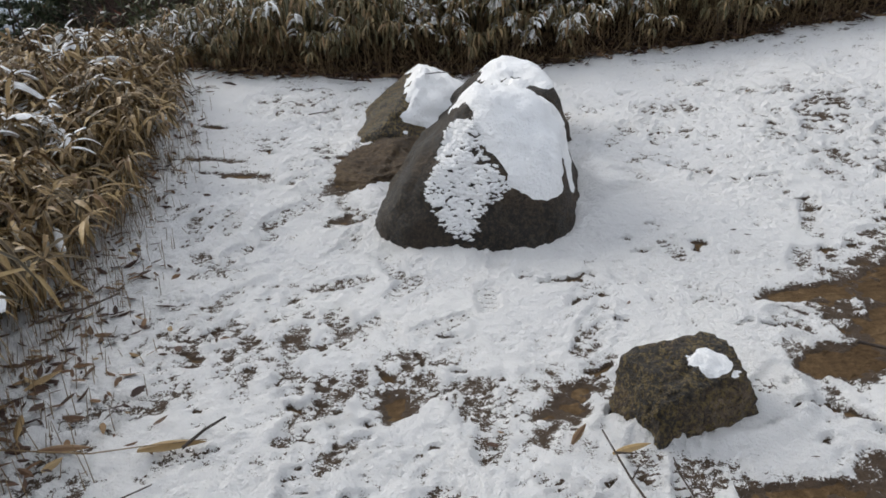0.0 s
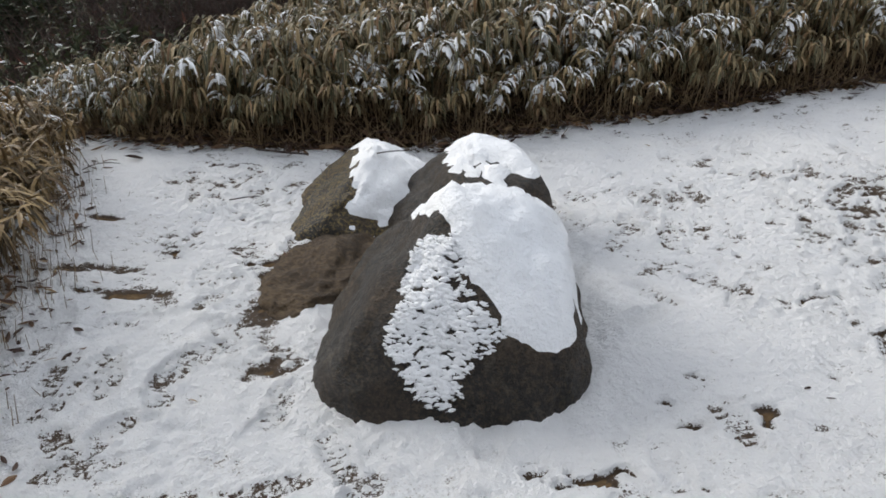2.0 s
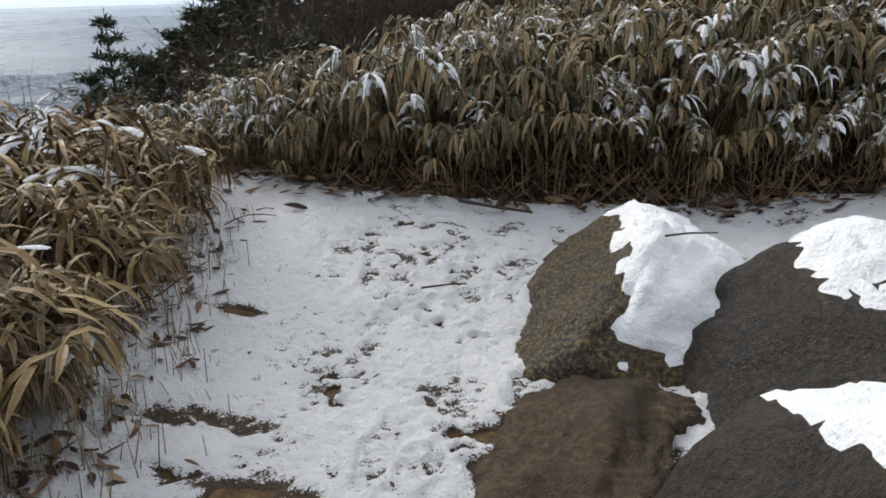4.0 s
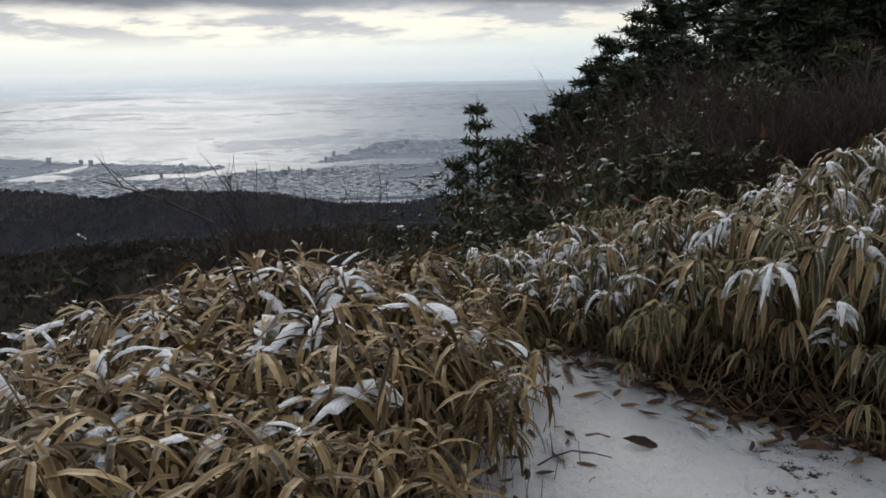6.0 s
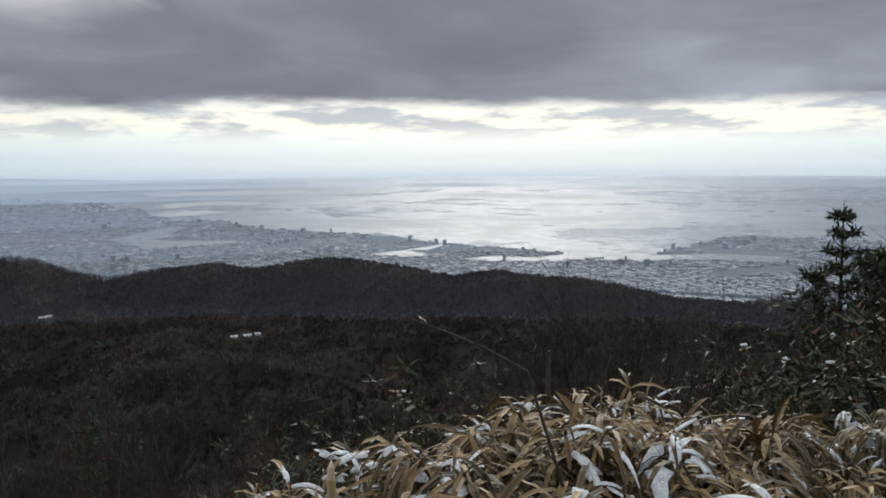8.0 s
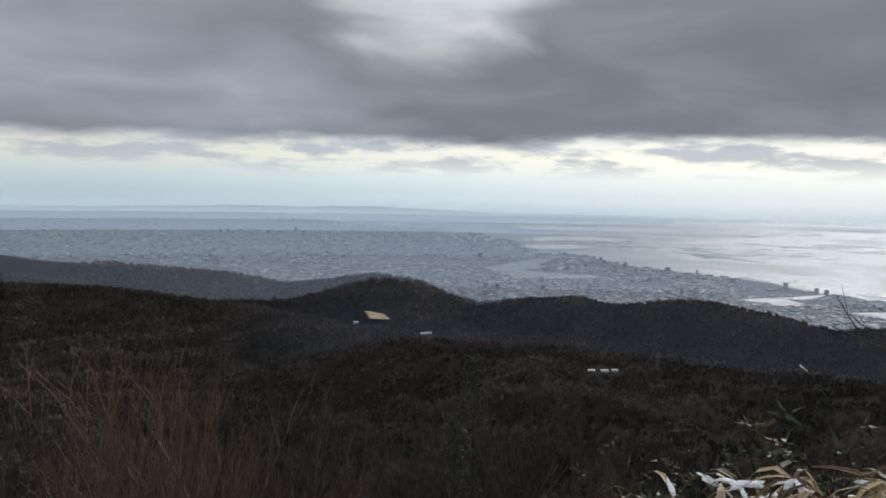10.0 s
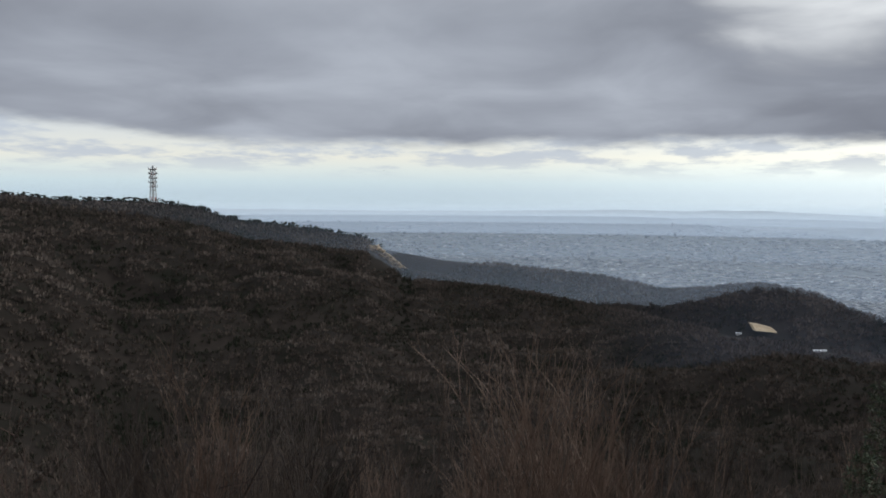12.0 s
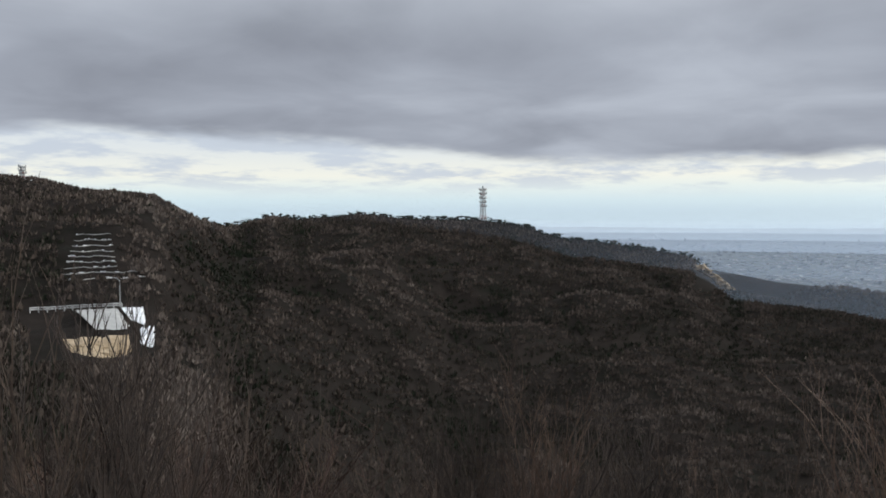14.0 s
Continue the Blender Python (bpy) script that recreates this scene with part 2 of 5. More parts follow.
TWIG = material("bare_twig", plain_look((0.022, 0.016, 0.013), (0.06, 0.042, 0.032), 9, 0.85))
TWIG_PALE = material("pale_twig", plain_look((0.030, 0.020, 0.015), (0.085, 0.058, 0.041), 9, 0.8))
TWIG_RED = material("russet_twig", plain_look((0.08, 0.043, 0.029), (0.17, 0.115, 0.08), 9, 0.75))
BARK = material("pine_bark", plain_look((0.025, 0.019, 0.015), (0.075, 0.05, 0.036), 5, 0.9, 0, 0.02))
NEEDLE = material("pine_needles", vary_look([(0.0, (0.018, 0.028, 0.017)), (0.6, (0.04, 0.055, 0.028)), (1.0, (0.075, 0.08, 0.042))], 0.7))
BROADLEAF = material("evergreen_leaves", vary_look([(0.0, (0.025, 0.034, 0.018)), (0.6, (0.058, 0.068, 0.03)), (0.9, (0.10, 0.085, 0.045)), (1.0, (0.14, 0.05, 0.03))], 0.5))
RUSSET = material("russet_scrub", vary_look([(0.0, (0.024, 0.014, 0.012)), (0.6, (0.045, 0.025, 0.020)), (1.0, (0.07, 0.042, 0.032))]))


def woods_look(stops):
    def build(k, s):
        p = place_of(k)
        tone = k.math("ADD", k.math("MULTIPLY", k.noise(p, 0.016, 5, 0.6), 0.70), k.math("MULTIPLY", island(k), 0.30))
        # shade of the slopes painted in: ground that stands out gets a lighter colour
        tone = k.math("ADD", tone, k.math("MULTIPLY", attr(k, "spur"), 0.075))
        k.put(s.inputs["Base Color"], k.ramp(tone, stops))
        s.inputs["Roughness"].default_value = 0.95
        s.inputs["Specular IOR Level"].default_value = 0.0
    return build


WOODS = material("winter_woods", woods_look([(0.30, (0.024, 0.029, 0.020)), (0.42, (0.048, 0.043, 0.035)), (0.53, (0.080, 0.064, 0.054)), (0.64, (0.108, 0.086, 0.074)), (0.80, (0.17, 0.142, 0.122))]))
CREST = material("crest_pines", vary_look([(0.0, (0.010, 0.014, 0.010)), (1.0, (0.03, 0.034, 0.02))], 0.95))
LITTER = material("dead_leaves", vary_look([(0.0, (0.03, 0.017, 0.014)), (0.5, (0.07, 0.042, 0.03)), (0.85, (0.17, 0.10, 0.055)), (1.0, (0.3, 0.22, 0.12))], 0.75))
CITY = material("city_blocks", vary_look([(0.0, (0.12, 0.135, 0.155)), (0.5, (0.20, 0.21, 0.23)), (0.8, (0.29, 0.295, 0.30)), (0.95, (0.34, 0.345, 0.355)), (1.0, (0.5, 0.5, 0.5))], 0.7))
SEA = material("sea_water", sea_look)
SAND = material("bare_sandy_ground", plain_look((0.30, 0.22, 0.13), (0.46, 0.36, 0.24), 0.2, 0.9))
SCAR = material("landslip_soil", plain_look((0.07, 0.05, 0.035), (0.42, 0.31, 0.18), 0.16, 0.95, 0, 0.4))
CONCRETE = material("pale_concrete", plain_look((0.32, 0.32, 0.31), (0.48, 0.47, 0.45), 1.0, 0.8))
STEEL_WHITE = material("white_painted_steel", plain_look((0.55, 0.55, 0.54), (0.68, 0.68, 0.67), 1.0, 0.45))
STEEL_RED = material("red_painted_steel", plain_look((0.35, 0.10, 0.07), (0.42, 0.13, 0.09), 1.0, 0.5))
STEEL_GREY = material("galvanised_steel", plain_look((0.25, 0.26, 0.27), (0.38, 0.39, 0.40), 2.0, 0.45, 0.6))


# Stand-in for haze: a pale, mostly see-through sheet that catches sky and sun.
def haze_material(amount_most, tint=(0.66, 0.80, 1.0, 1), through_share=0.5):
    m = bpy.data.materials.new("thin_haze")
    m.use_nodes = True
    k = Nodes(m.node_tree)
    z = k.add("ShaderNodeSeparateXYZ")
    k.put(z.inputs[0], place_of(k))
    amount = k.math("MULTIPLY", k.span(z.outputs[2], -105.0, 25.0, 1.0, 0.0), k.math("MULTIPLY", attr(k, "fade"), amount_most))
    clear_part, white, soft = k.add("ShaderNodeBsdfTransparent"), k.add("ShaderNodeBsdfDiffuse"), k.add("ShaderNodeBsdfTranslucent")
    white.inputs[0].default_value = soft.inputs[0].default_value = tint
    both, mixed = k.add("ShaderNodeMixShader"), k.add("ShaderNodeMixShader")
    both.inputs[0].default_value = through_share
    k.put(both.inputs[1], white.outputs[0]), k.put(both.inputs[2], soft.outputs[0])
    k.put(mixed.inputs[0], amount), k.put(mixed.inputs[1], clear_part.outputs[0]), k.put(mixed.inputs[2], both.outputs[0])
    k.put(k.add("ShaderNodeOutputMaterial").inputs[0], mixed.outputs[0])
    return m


# Haze light painted as emission: a see-through sheet glowing in the haze colour.
def glowing_haze_material(amount_most, glow_colour):
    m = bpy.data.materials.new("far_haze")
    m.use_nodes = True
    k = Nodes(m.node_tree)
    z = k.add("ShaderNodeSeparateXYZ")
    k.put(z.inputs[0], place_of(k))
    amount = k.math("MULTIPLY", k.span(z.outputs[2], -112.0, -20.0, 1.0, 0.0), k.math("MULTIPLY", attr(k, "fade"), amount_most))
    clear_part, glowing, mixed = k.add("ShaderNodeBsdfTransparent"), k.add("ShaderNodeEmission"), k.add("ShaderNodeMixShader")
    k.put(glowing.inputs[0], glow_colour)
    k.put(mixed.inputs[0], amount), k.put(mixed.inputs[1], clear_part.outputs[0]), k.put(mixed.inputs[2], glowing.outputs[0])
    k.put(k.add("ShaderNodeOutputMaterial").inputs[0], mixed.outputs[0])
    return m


HAZE_KINDS = [haze_material(0.04, (0.50, 0.66, 1.0, 1)), haze_material(0.19), glowing_haze_material(0.45, (0.46, 0.55, 0.68)), glowing_haze_material(0.52, (0.55, 0.64, 0.74)), glowing_haze_material(0.72, (0.64, 0.73, 0.80))]


# ---- building helpers ----
def mesh_of(name, verts, faces, mat, smooth=False, values=None):
    me = bpy.data.meshes.new(name)
    me.from_pydata([tuple(v) for v in verts] if not isinstance(verts, np.ndarray) else verts.tolist(), [], faces if isinstance(faces, list) else faces.tolist())
    me.materials.append(mat)
    if smooth:
        me.shade_smooth()
    for key, data in (values or {}).items():
        me.attributes.new(key, "FLOAT", "POINT").data.foreach_set("value", np.asarray(data, dtype=np.float32))
    me.update()
    return me


def part(name, me, parent, label=""):
    ob = new(name, me)
    ob.parent = parent
    return tagged(ob, label)


class Soup:
    """Gathers many small pieces for one mesh."""

    def __init__(self):
        self.verts, self.faces, self.rim = [], [], []

    def tube(self, points, radii, sides=4):
        pts = [Vector(p) for p in points]
        rings = []
        for i, p in enumerate(pts):
            d = (pts[min(i + 1, len(pts) - 1)] - pts[max(i - 1, 0)]).normalized()
            a = d.cross(Vector((0.31, 0.77, 0.55))).normalized()
            b = d.cross(a)
            base = len(self.verts)
            for j in range(sides):
                w = 2 * math.pi * j / sides
                self.verts.append(p + (a * math.cos(w) + b * math.sin(w)) * radii[i])
                self.rim.append(0.0)
            rings.append(base)
        for r0, r1 in zip(rings, rings[1:]):
            for j in range(sides):
                k2 = (j + 1) % sides
                self.faces.append((r0 + j, r0 + k2, r1 + k2, r1 + j))
        self.faces.append(tuple(rings[0] + j for j in reversed(range(sides))))
        self.faces.append(tuple(rings[-1] + j for j in range(sides)))

    def blade(self, root, way, side, length, width, droop, rows=4, fold=0.25, lift=0.0, start=0.0):
        """A long leaf that bends down along its length, folded along its midrib."""
        base, p, d = len(self.verts), Vector(root), Vector(way).normalized()
        s = Vector(side).normalized()
        step = length / rows
        for i in range(rows + 1):
            t = start + (1 - start) * i / rows
            wide = width * (0.35 + 1.9 * t if t < 0.34 else 1.0 - ((t - 0.34) / 0.66) ** 2.2) * 0.5
            wide = max(wide, width * 0.03)
            nrm = s.cross(d).normalized()
            for e in (-1, 0, 1):
                self.verts.append(p + s * wide * e + nrm * (abs(e) * wide * fold + lift * (1 - abs(e) * 0.6)))
                self.rim.append(float(abs(e)))
            p = p + d * step
            d = (d + Vector((0, 0, -droop / rows))).normalized()
        for i in range(rows):
            a = base + i * 3
            self.faces += [(a, a + 1, a + 4, a + 3), (a + 1, a + 2, a + 5, a + 4)]

    def lump(self, at, size, squash=0.6, jitter=0.25):
        base = len(self.verts)
        for v in ICO[0]:
            w = Vector(v) * (1 + random.uniform(-jitter, jitter))
            self.verts.append(Vector(at) + Vector((w.x * size, w.y * size, w.z * size * squash)))
            self.rim.append(0.0)
        self.faces += [tuple(base + i for i in f) for f in ICO[1]]

    def pad(self, at, way, side, long, wide, thick, droop):
        """A ragged cushion of snow bent over what carries it."""
        base, d = len(self.verts), Vector(way).normalized()
        s = (Vector(side) - d * Vector(side).dot(d)).normalized()
        up = s.cross(d)
        up = -up if up.z < 0 else up
        lobes = [random.uniform(0.4, 1.35) for i in range(10)]
        self.verts.append(Vector(at) + up * thick)
        for ring, rise in ((0.55, 0.9), (0.9, 0.45), (1.0, -0.35)):
            for i in range(10):
                a = 2 * math.pi * i / 10
                u, v = math.cos(a) * ring * lobes[i] * long, math.sin(a) * ring * lobes[i] * wide
                self.verts.append(Vector(at) + d * u + s * v + up * thick * rise * random.uniform(0.8, 1.2) + Vector((0, 0, -droop * (u * u / long + 1.3 * v * v / wide))))
        self.rim += [0.0] * 31
        for i in range(10):
            j = (i + 1) % 10
            self.faces.append((base, base + 1 + i, base + 1 + j))
            for r in (1, 11):
                self.faces.append((base + r + i, base + r + 10 + i, base + r + 10 + j, base + r + j))

    def mesh(self, name, mat, smooth=False):
        return mesh_of(name, self.verts, self.faces, mat, smooth, {"rim": self.rim})


def ico(level):
    bm = bmesh.new()
    bmesh.ops.create_icosphere(bm, subdivisions=level, radius=1)
    bm.verts.ensure_lookup_table()
    got = [tuple(v.co) for v in bm.verts], [tuple(v.index for v in f.verts) for f in bm.faces]
    bm.free()
    return got


ICO = ico(1)


def lattice(ix, iy, seed):
    h = (ix.astype(np.int64) * 374761393 + iy.astype(np.int64) * 668265263 + seed * 1442695041) & 0x7FFFFFFF
    h = ((h ^ (h >> 13)) * 1274126177) & 0x7FFFFFFF
    return ((h ^ (h >> 16)) & 0xFFFF) / 65535.0


def grain(x, y, scale, octaves=4, seed=1, rough=0.5):
    """Layered value noise about 0, on arrays."""
    x, y = np.asarray(x, float) * scale, np.asarray(y, float) * scale
    total, amp, norm = 0.0, 1.0, 0.0
    for o in range(octaves):
        ix, iy = np.floor(x), np.floor(y)
        fx, fy = x - ix, y - iy
        fx, fy = fx * fx * (3 - 2 * fx), fy * fy * (3 - 2 * fy)
        a, b = lattice(ix, iy, seed + o), lattice(ix + 1, iy, seed + o)
        c, d = lattice(ix, iy + 1, seed + o), lattice(ix + 1, iy + 1, seed + o)
        total = total + amp * ((a * (1 - fx) + b * fx) * (1 - fy) + (c * (1 - fx) + d * fx) * fy - 0.5)
        norm += amp
        amp *= rough
        x, y = x * 2.03 + 17.1, y * 2.03 + 5.7
    return total / norm * 2


def ease(a, b, v):
    t = np.clip((np.asarray(v, float) - a) / (b - a), 0, 1)
    return t * t * (3 - 2 * t)


# ---- terrain ----
HOME = (-1.25, 4.3)
SEA_LEVEL = -115.0


def along(turn, keys):
    return np.interp(turn, [k[0] for k in keys], [k[1] for k in keys])


def trail_height(x, y):
    return 0.045 * np.maximum(0, y - 3.6) + 0.09 * np.maximum(0, x - 0.5) * ease(2.0, 6.0, y) + 0.06 * np.clip(-x - 0.7, 0, 1.3) * ease(3.0, 5.5, y)


def west_edge(y):
    """x of the trail's edge on the valley side."""
    return np.interp(y, [0, 2.4, 2.9, 4.2, 5.0, 5.9, 6.9, 7.5, 9.0], [-1.45, -1.52, -1.65, -1.82, -1.9, -2.12, -2.6, -2.95, -3.6])


def hedge_edge(x):
    """y of the foot of the bank that closes the trail."""
    return 7.12 + 0.14 * np.maximum(0, np.asarray(x, float) - 0.6) + 0.28 * np.maximum(0, -1.8 - np.asarray(x, float))


def near_height(x, y):
    w = west_edge(y) - x
    h = y - hedge_edge(x)
    z = trail_height(np.maximum(x, -4), np.minimum(y, 9.0))
    z = z + 0.05 * grain(x, y, 0.9, 3, 4)
    bank = np.clip(h, 0, 30)
    rise = np.interp(x, [-6, -3.2, -1.0, 1.0, 4.0, 9.0], [-0.28, -0.20, 0.02, 0.27, 0.40, 0.42])
    z = z + 0.18 * ease(0, 0.35, bank) * ease(-2.6, -0.6, x) + rise * np.maximum(0, bank - 0.3)
    steep = np.interp(y, [3.5, 5.5], [0.75, 1.5])
    z = z - 0.07 * np.clip(w, 0, 1.5) - 0.5 * np.maximum(0, w - steep)
    dx, dy = x - HOME[0], y - HOME[1]
    t = np.degrees(np.arctan2(-dx, dy))
    z = z - 0.34 * np.clip(np.hypot(dx, dy) - 2.9, 0, 8) * ease(10, 34, t) * (1 - ease(62, 75, t))
    return z


def far_height(r, turn):
    """Height by distance and direction from the look-out."""
    t = np.mod(turn + 60, 360) - 60
    slope = along(t, [(-60, 0.16), (5, 0.14), (16, 0.0), (28, -0.22), (42, -0.40), (145, -0.40), (158, -0.36), (175, -0.15), (200, -0.04), (290, 0.05), (300, 0.16)])
    floor_r = along(t, [(-60, 200), (20, 200), (40, 170), (100, 190), (130, 190), (147, 70), (165, 70), (185, 150), (300, 200)])
    z_floor = slope * floor_r
    z_near = slope * np.minimum(r, floor_r)
    # the nearer crest: spur with the mast, hill with the road
    r1 = along(t, [(-60, 400), (30, 420), (60, 430), (85, 440), (100, 620), (112, 780), (127, 800), (144, 700), (150, 330), (162, 330), (185, 380), (300, 400)])
    e1 = along(t, [(-60, 2), (15, -3), (30, -11.5), (60, -11.0), (85, -9.8), (97, -7.9), (101.8, -7.1), (107, -6.2), (110.7, -5.5), (112.2, -4.1), (113.6, -3.35), (118.9, -2.5), (122, -2.1), (124.7, -1.3), (127.7, -0.85), (133.8, -0.65), (136.2, -0.35), (140.5, -0.85), (142.4, -0.5), (144.7, -1.1), (145.8, -1.0), (149.1, 0.15), (152.6, 1.2), (156, 0.9), (165, 0.6), (190, -1), (300, 2)])
    z1 = 1.5 + r1 * np.tan(np.radians(e1))
    # the crest behind it
    r2 = along(t, [(-60, 700), (40, 560), (60, 600), (100, 760), (113, 1050), (125, 1100), (150, 760), (165, 760), (300, 700)])
    e2 = along(t, [(-60, 0), (20, -10.6), (39.7, -10.3), (45.3, -9.0), (49.3, -8.6), (52.6, -8.15), (55.8, -8.65), (58.5, -8.1), (61.3, -7.65), (64.7, -7.2), (66.5, -7.25), (69.7, -7.7), (72.3, -7.25), (76.8, -7.65), (79.1, -7.95), (81.5, -7.2), (83.4, -6.25), (86.6, -5.8), (90.2, -6.25), (93, -6.6), (96.6, -5.9), (101.3, -5.4), (104.3, -5.05), (108, -4.75), (112.7, -3.9), (118, -3.6), (126, -4), (145, -2), (150, 1.0), (154.6, 1.45), (157.2, 2.05), (160, 2.2), (170, 1), (300, 0)])
    z2 = 1.5 + r2 * np.tan(np.radians(e2))
    s = ease(0, 1, (r - floor_r) / np.maximum(r1 - floor_r, 1))
    z = np.where(r < floor_r, z_near, z_floor + (z1 - z_floor) * (0.25 * s + 0.75 * s ** 1.35))
    dip = np.minimum(z1, z2) - 0.10 * (r2 - r1)
    mid = np.clip((r - r1) / np.maximum(r2 - r1, 1), 0, 1)
    valley = np.where(mid < 0.5, z1 + (dip - z1) * ease(0, 0.5, mid), dip + (z2 - dip) * ease(0.5, 1.0, mid))
    z = np.where(r > r1, valley, z)
    drop = (r - r2) / 170.0
    z = np.where(r > r2, z2 + (SEA_LEVEL + 0.5 - z2) * ease(0, 1, drop), z)
    return z


def height(x, y):
    x, y = np.asarray(x, float), np.asarray(y, float)
    dx, dy = x - HOME[0], y - HOME[1]
    r = np.hypot(dx, dy)
    turn = np.degrees(np.arctan2(-dx, dy))
    far = far_height(r, turn)
    gully = grain(x, y, 0.011, 5, 7, 0.55) * 12.0 * ease(60, 260, r)
    gully = gully - np.abs(grain(x + 300, y, 0.006, 3, 9)) * 20.0 * ease(90, 260, r)
    gully = gully - (np.abs(grain(x + 0.6 * y, y * 0.5 - 0.3 * x, 0.017, 3, 19)) - 0.2) * 13.0 * ease(80, 200, r)
    land = 1 - ease(650, 900, r)
    calm = 1 - 0.8 * ease(0.72, 0.95, crest_nearness(r, turn))
    far = far + gully * land * calm
    far = far + 0.5 * grain(x, y, 0.08, 4, 3) * ease(8, 30, r) * land
    near = near_height(x, y)
    k = ease(7.0, 16.0, r)
    return near * (1 - k) + far * k


def crest_nearness(r, turn):
    t = np.mod(turn + 60, 360) - 60
    r1 = along(t, [(30, 420), (60, 430), (85, 440), (100, 620), (112, 780), (127, 800), (144, 700), (150, 330), (162, 330)])
    r2 = along(t, [(40, 560), (60, 600), (100, 760), (113, 1050), (125, 1100), (150, 760), (165, 760)])
    return np.maximum(1 - np.abs(r - r1) / r1, 1 - np.abs(r - r2) / r2)


def make_ground():
    rings = list(np.arange(0.15, 9.0, 0.09))
    while rings[-1] < 1500:
        rings.append(rings[-1] * 1.016)
    rings += [1900, 2500, 3300, 4200, 4950]
    rr, count = np.array(rings), 640
    tt = np.linspace(0, 2 * math.pi, count, endpoint=False)
    R, T = np.meshgrid(rr, tt, indexing="ij")
    X, Y = HOME[0] - np.sin(T) * R, HOME[1] + np.cos(T) * R
    Z = height(X, Y)
    turn = np.degrees(np.arctan2(np.sin(T), np.cos(T)))
    # the bay: the sheet goes under the water there
    shore = coast(turn)
    Z = np.where((R > 700) & (R > shore), SEA_LEVEL - 6.0, Z)
    zone = np.maximum(ease(5.0, 16.0, R), ease(0.4, 2.0, west_edge(Y) - X)) + ease(560, 820, R) * (Z < SEA_LEVEL + 12)
    verts = np.stack([X, Y, Z], -1).reshape(-1, 3)
    verts = np.vstack([verts, [[HOME[0], HOME[1], float(height(HOME[0], HOME[1]))]]])
    i = np.arange(len(rr) - 1)[:, None] * count
    j = np.arange(count)[None, :]
    j2 = (j + 1) % count
    quads = np.stack([i + j, i + count + j, i + count + j2, i + j2], -1).reshape(-1, 4).tolist()
    hub = len(verts) - 1
    quads += [(hub, a, (a + 1) % count) for a in range(count)]
    me = mesh_of("ground", verts, quads, GROUND, True, {"zone": np.append(zone.reshape(-1), 0), "litter": np.append(np.maximum(ease(-0.15, 0.15, Y - hedge_edge(X)), ease(0.0, 0.3, west_edge(Y) - X)).reshape(-1), 0)})
    tagged(new("ground", me), "brown mountainside ground falling to a wide coastal plain", "ground", kind="structure")


def reach(low):
    """Distance at which the sea plane is seen that many degrees under the horizontal."""
    return (1.5 - SEA_LEVEL) / np.tan(np.radians(np.maximum(low, 0.2)))


def coast(turn):
    t = np.mod(turn + 60, 360) - 60
    low = along(t, [(-60, 7.0), (20, 6.0), (28, 5.4), (31.9, 5.35), (36.7, 5.3), (38.5, 5.8), (41, 6.4), (43.5, 7.1), (47.0, 6.9), (48.5, 6.6), (51, 6.45), (54, 6.25), (57.3, 5.9), (60, 5.5), (63.8, 5.2), (68.9, 4.8), (70.5, 4.5), (72, 4.1), (75.5, 3.9), (76.5, 3.3), (80, 2.8), (84, 2.45), (88, 2.25), (92, 1.7), (96, 1.2), (190, 1.2), (250, 7), (300, 7.0)])
    low = low + 0.10 * grain(t, t * 0 + 3, 0.9, 3, 21)
    return reach(low)


def spot(turn, low, z):
    r = (1.5 - z) / math.tan(radians(low))
    return (HOME[0] - math.sin(radians(turn)) * r, HOME[1] + math.cos(radians(turn)) * r, z)


make_ground()
sea = mesh_of("water", [(HOME[0] + 4940 * math.cos(a), HOME[1] + 4940 * math.sin(a), SEA_LEVEL - 0.6) for a in np.linspace(0, 2 * math.pi, 180, endpoint=False)], [tuple(range(180))], SEA)
tagged(new("water", sea), "grey bay shining under the overcast sky", "water", kind="structure")


def sheet(name, points, z, mat, label, category):
    me = mesh_of(name, [spot(a, low, z) for a, low in points], [tuple(range(len(points)))], mat, False, {"zone": [2.0] * len(points)})
    return tagged(new(name, me), label, category, kind="structure")


INLETS = [
    [(79.0, 5.2), (76.6, 4.75), (75.0, 4.45), (74.0, 4.55), (75.2, 4.95), (73.6, 5.05), (76.4, 5.3), (74, 5.5), (71.0, 5.55), (70.6, 5.7), (73.5, 5.85), (76.8, 5.95), (77.6, 5.6)],
    [(62.2, 6.75), (60.4, 6.6), (58.2, 6.35), (56.2, 6.05), (57.2, 6.45), (58.8, 6.55), (57.2, 6.85), (58.6, 7.0), (60.5, 6.9)],
    [(55.4, 7.15), (53.0, 6.95), (50.0, 7.05), (47.5, 6.75), (45.0, 6.85), (47.0, 7.2), (50.5, 7.35), (53, 7.3)],
    [(46.2, 7.15), (43.0, 6.8), (38.0, 6.55), (33.0, 6.6), (33.0, 6.95), (38, 7.0), (42.5, 7.15)],
]
for shape in INLETS:
    sheet("water", shape, SEA_LEVEL + 1.4, SEA, "narrow harbour inlet between built-up shores", "water")
ISLANDS = [
    [(75.5, 3.0), (72.0, 2.85), (69.0, 3.0), (69.6, 3.2), (73.0, 3.15), (75.4, 3.3)],
    [(76.2, 3.6), (73.0, 3.45), (71.0, 3.6), (73.2, 3.8), (75.8, 3.85)],
    [(77, 2.25), (70, 2.2), (63, 2.35), (60, 2.5), (63, 2.62), (70, 2.5), (76, 2.45)],
    [(60, 1.9), (55, 1.85), (52, 1.95), (56, 2.02)],
    [(82, 1.95), (74, 1.85), (66, 1.9), (74, 2.02)],
]
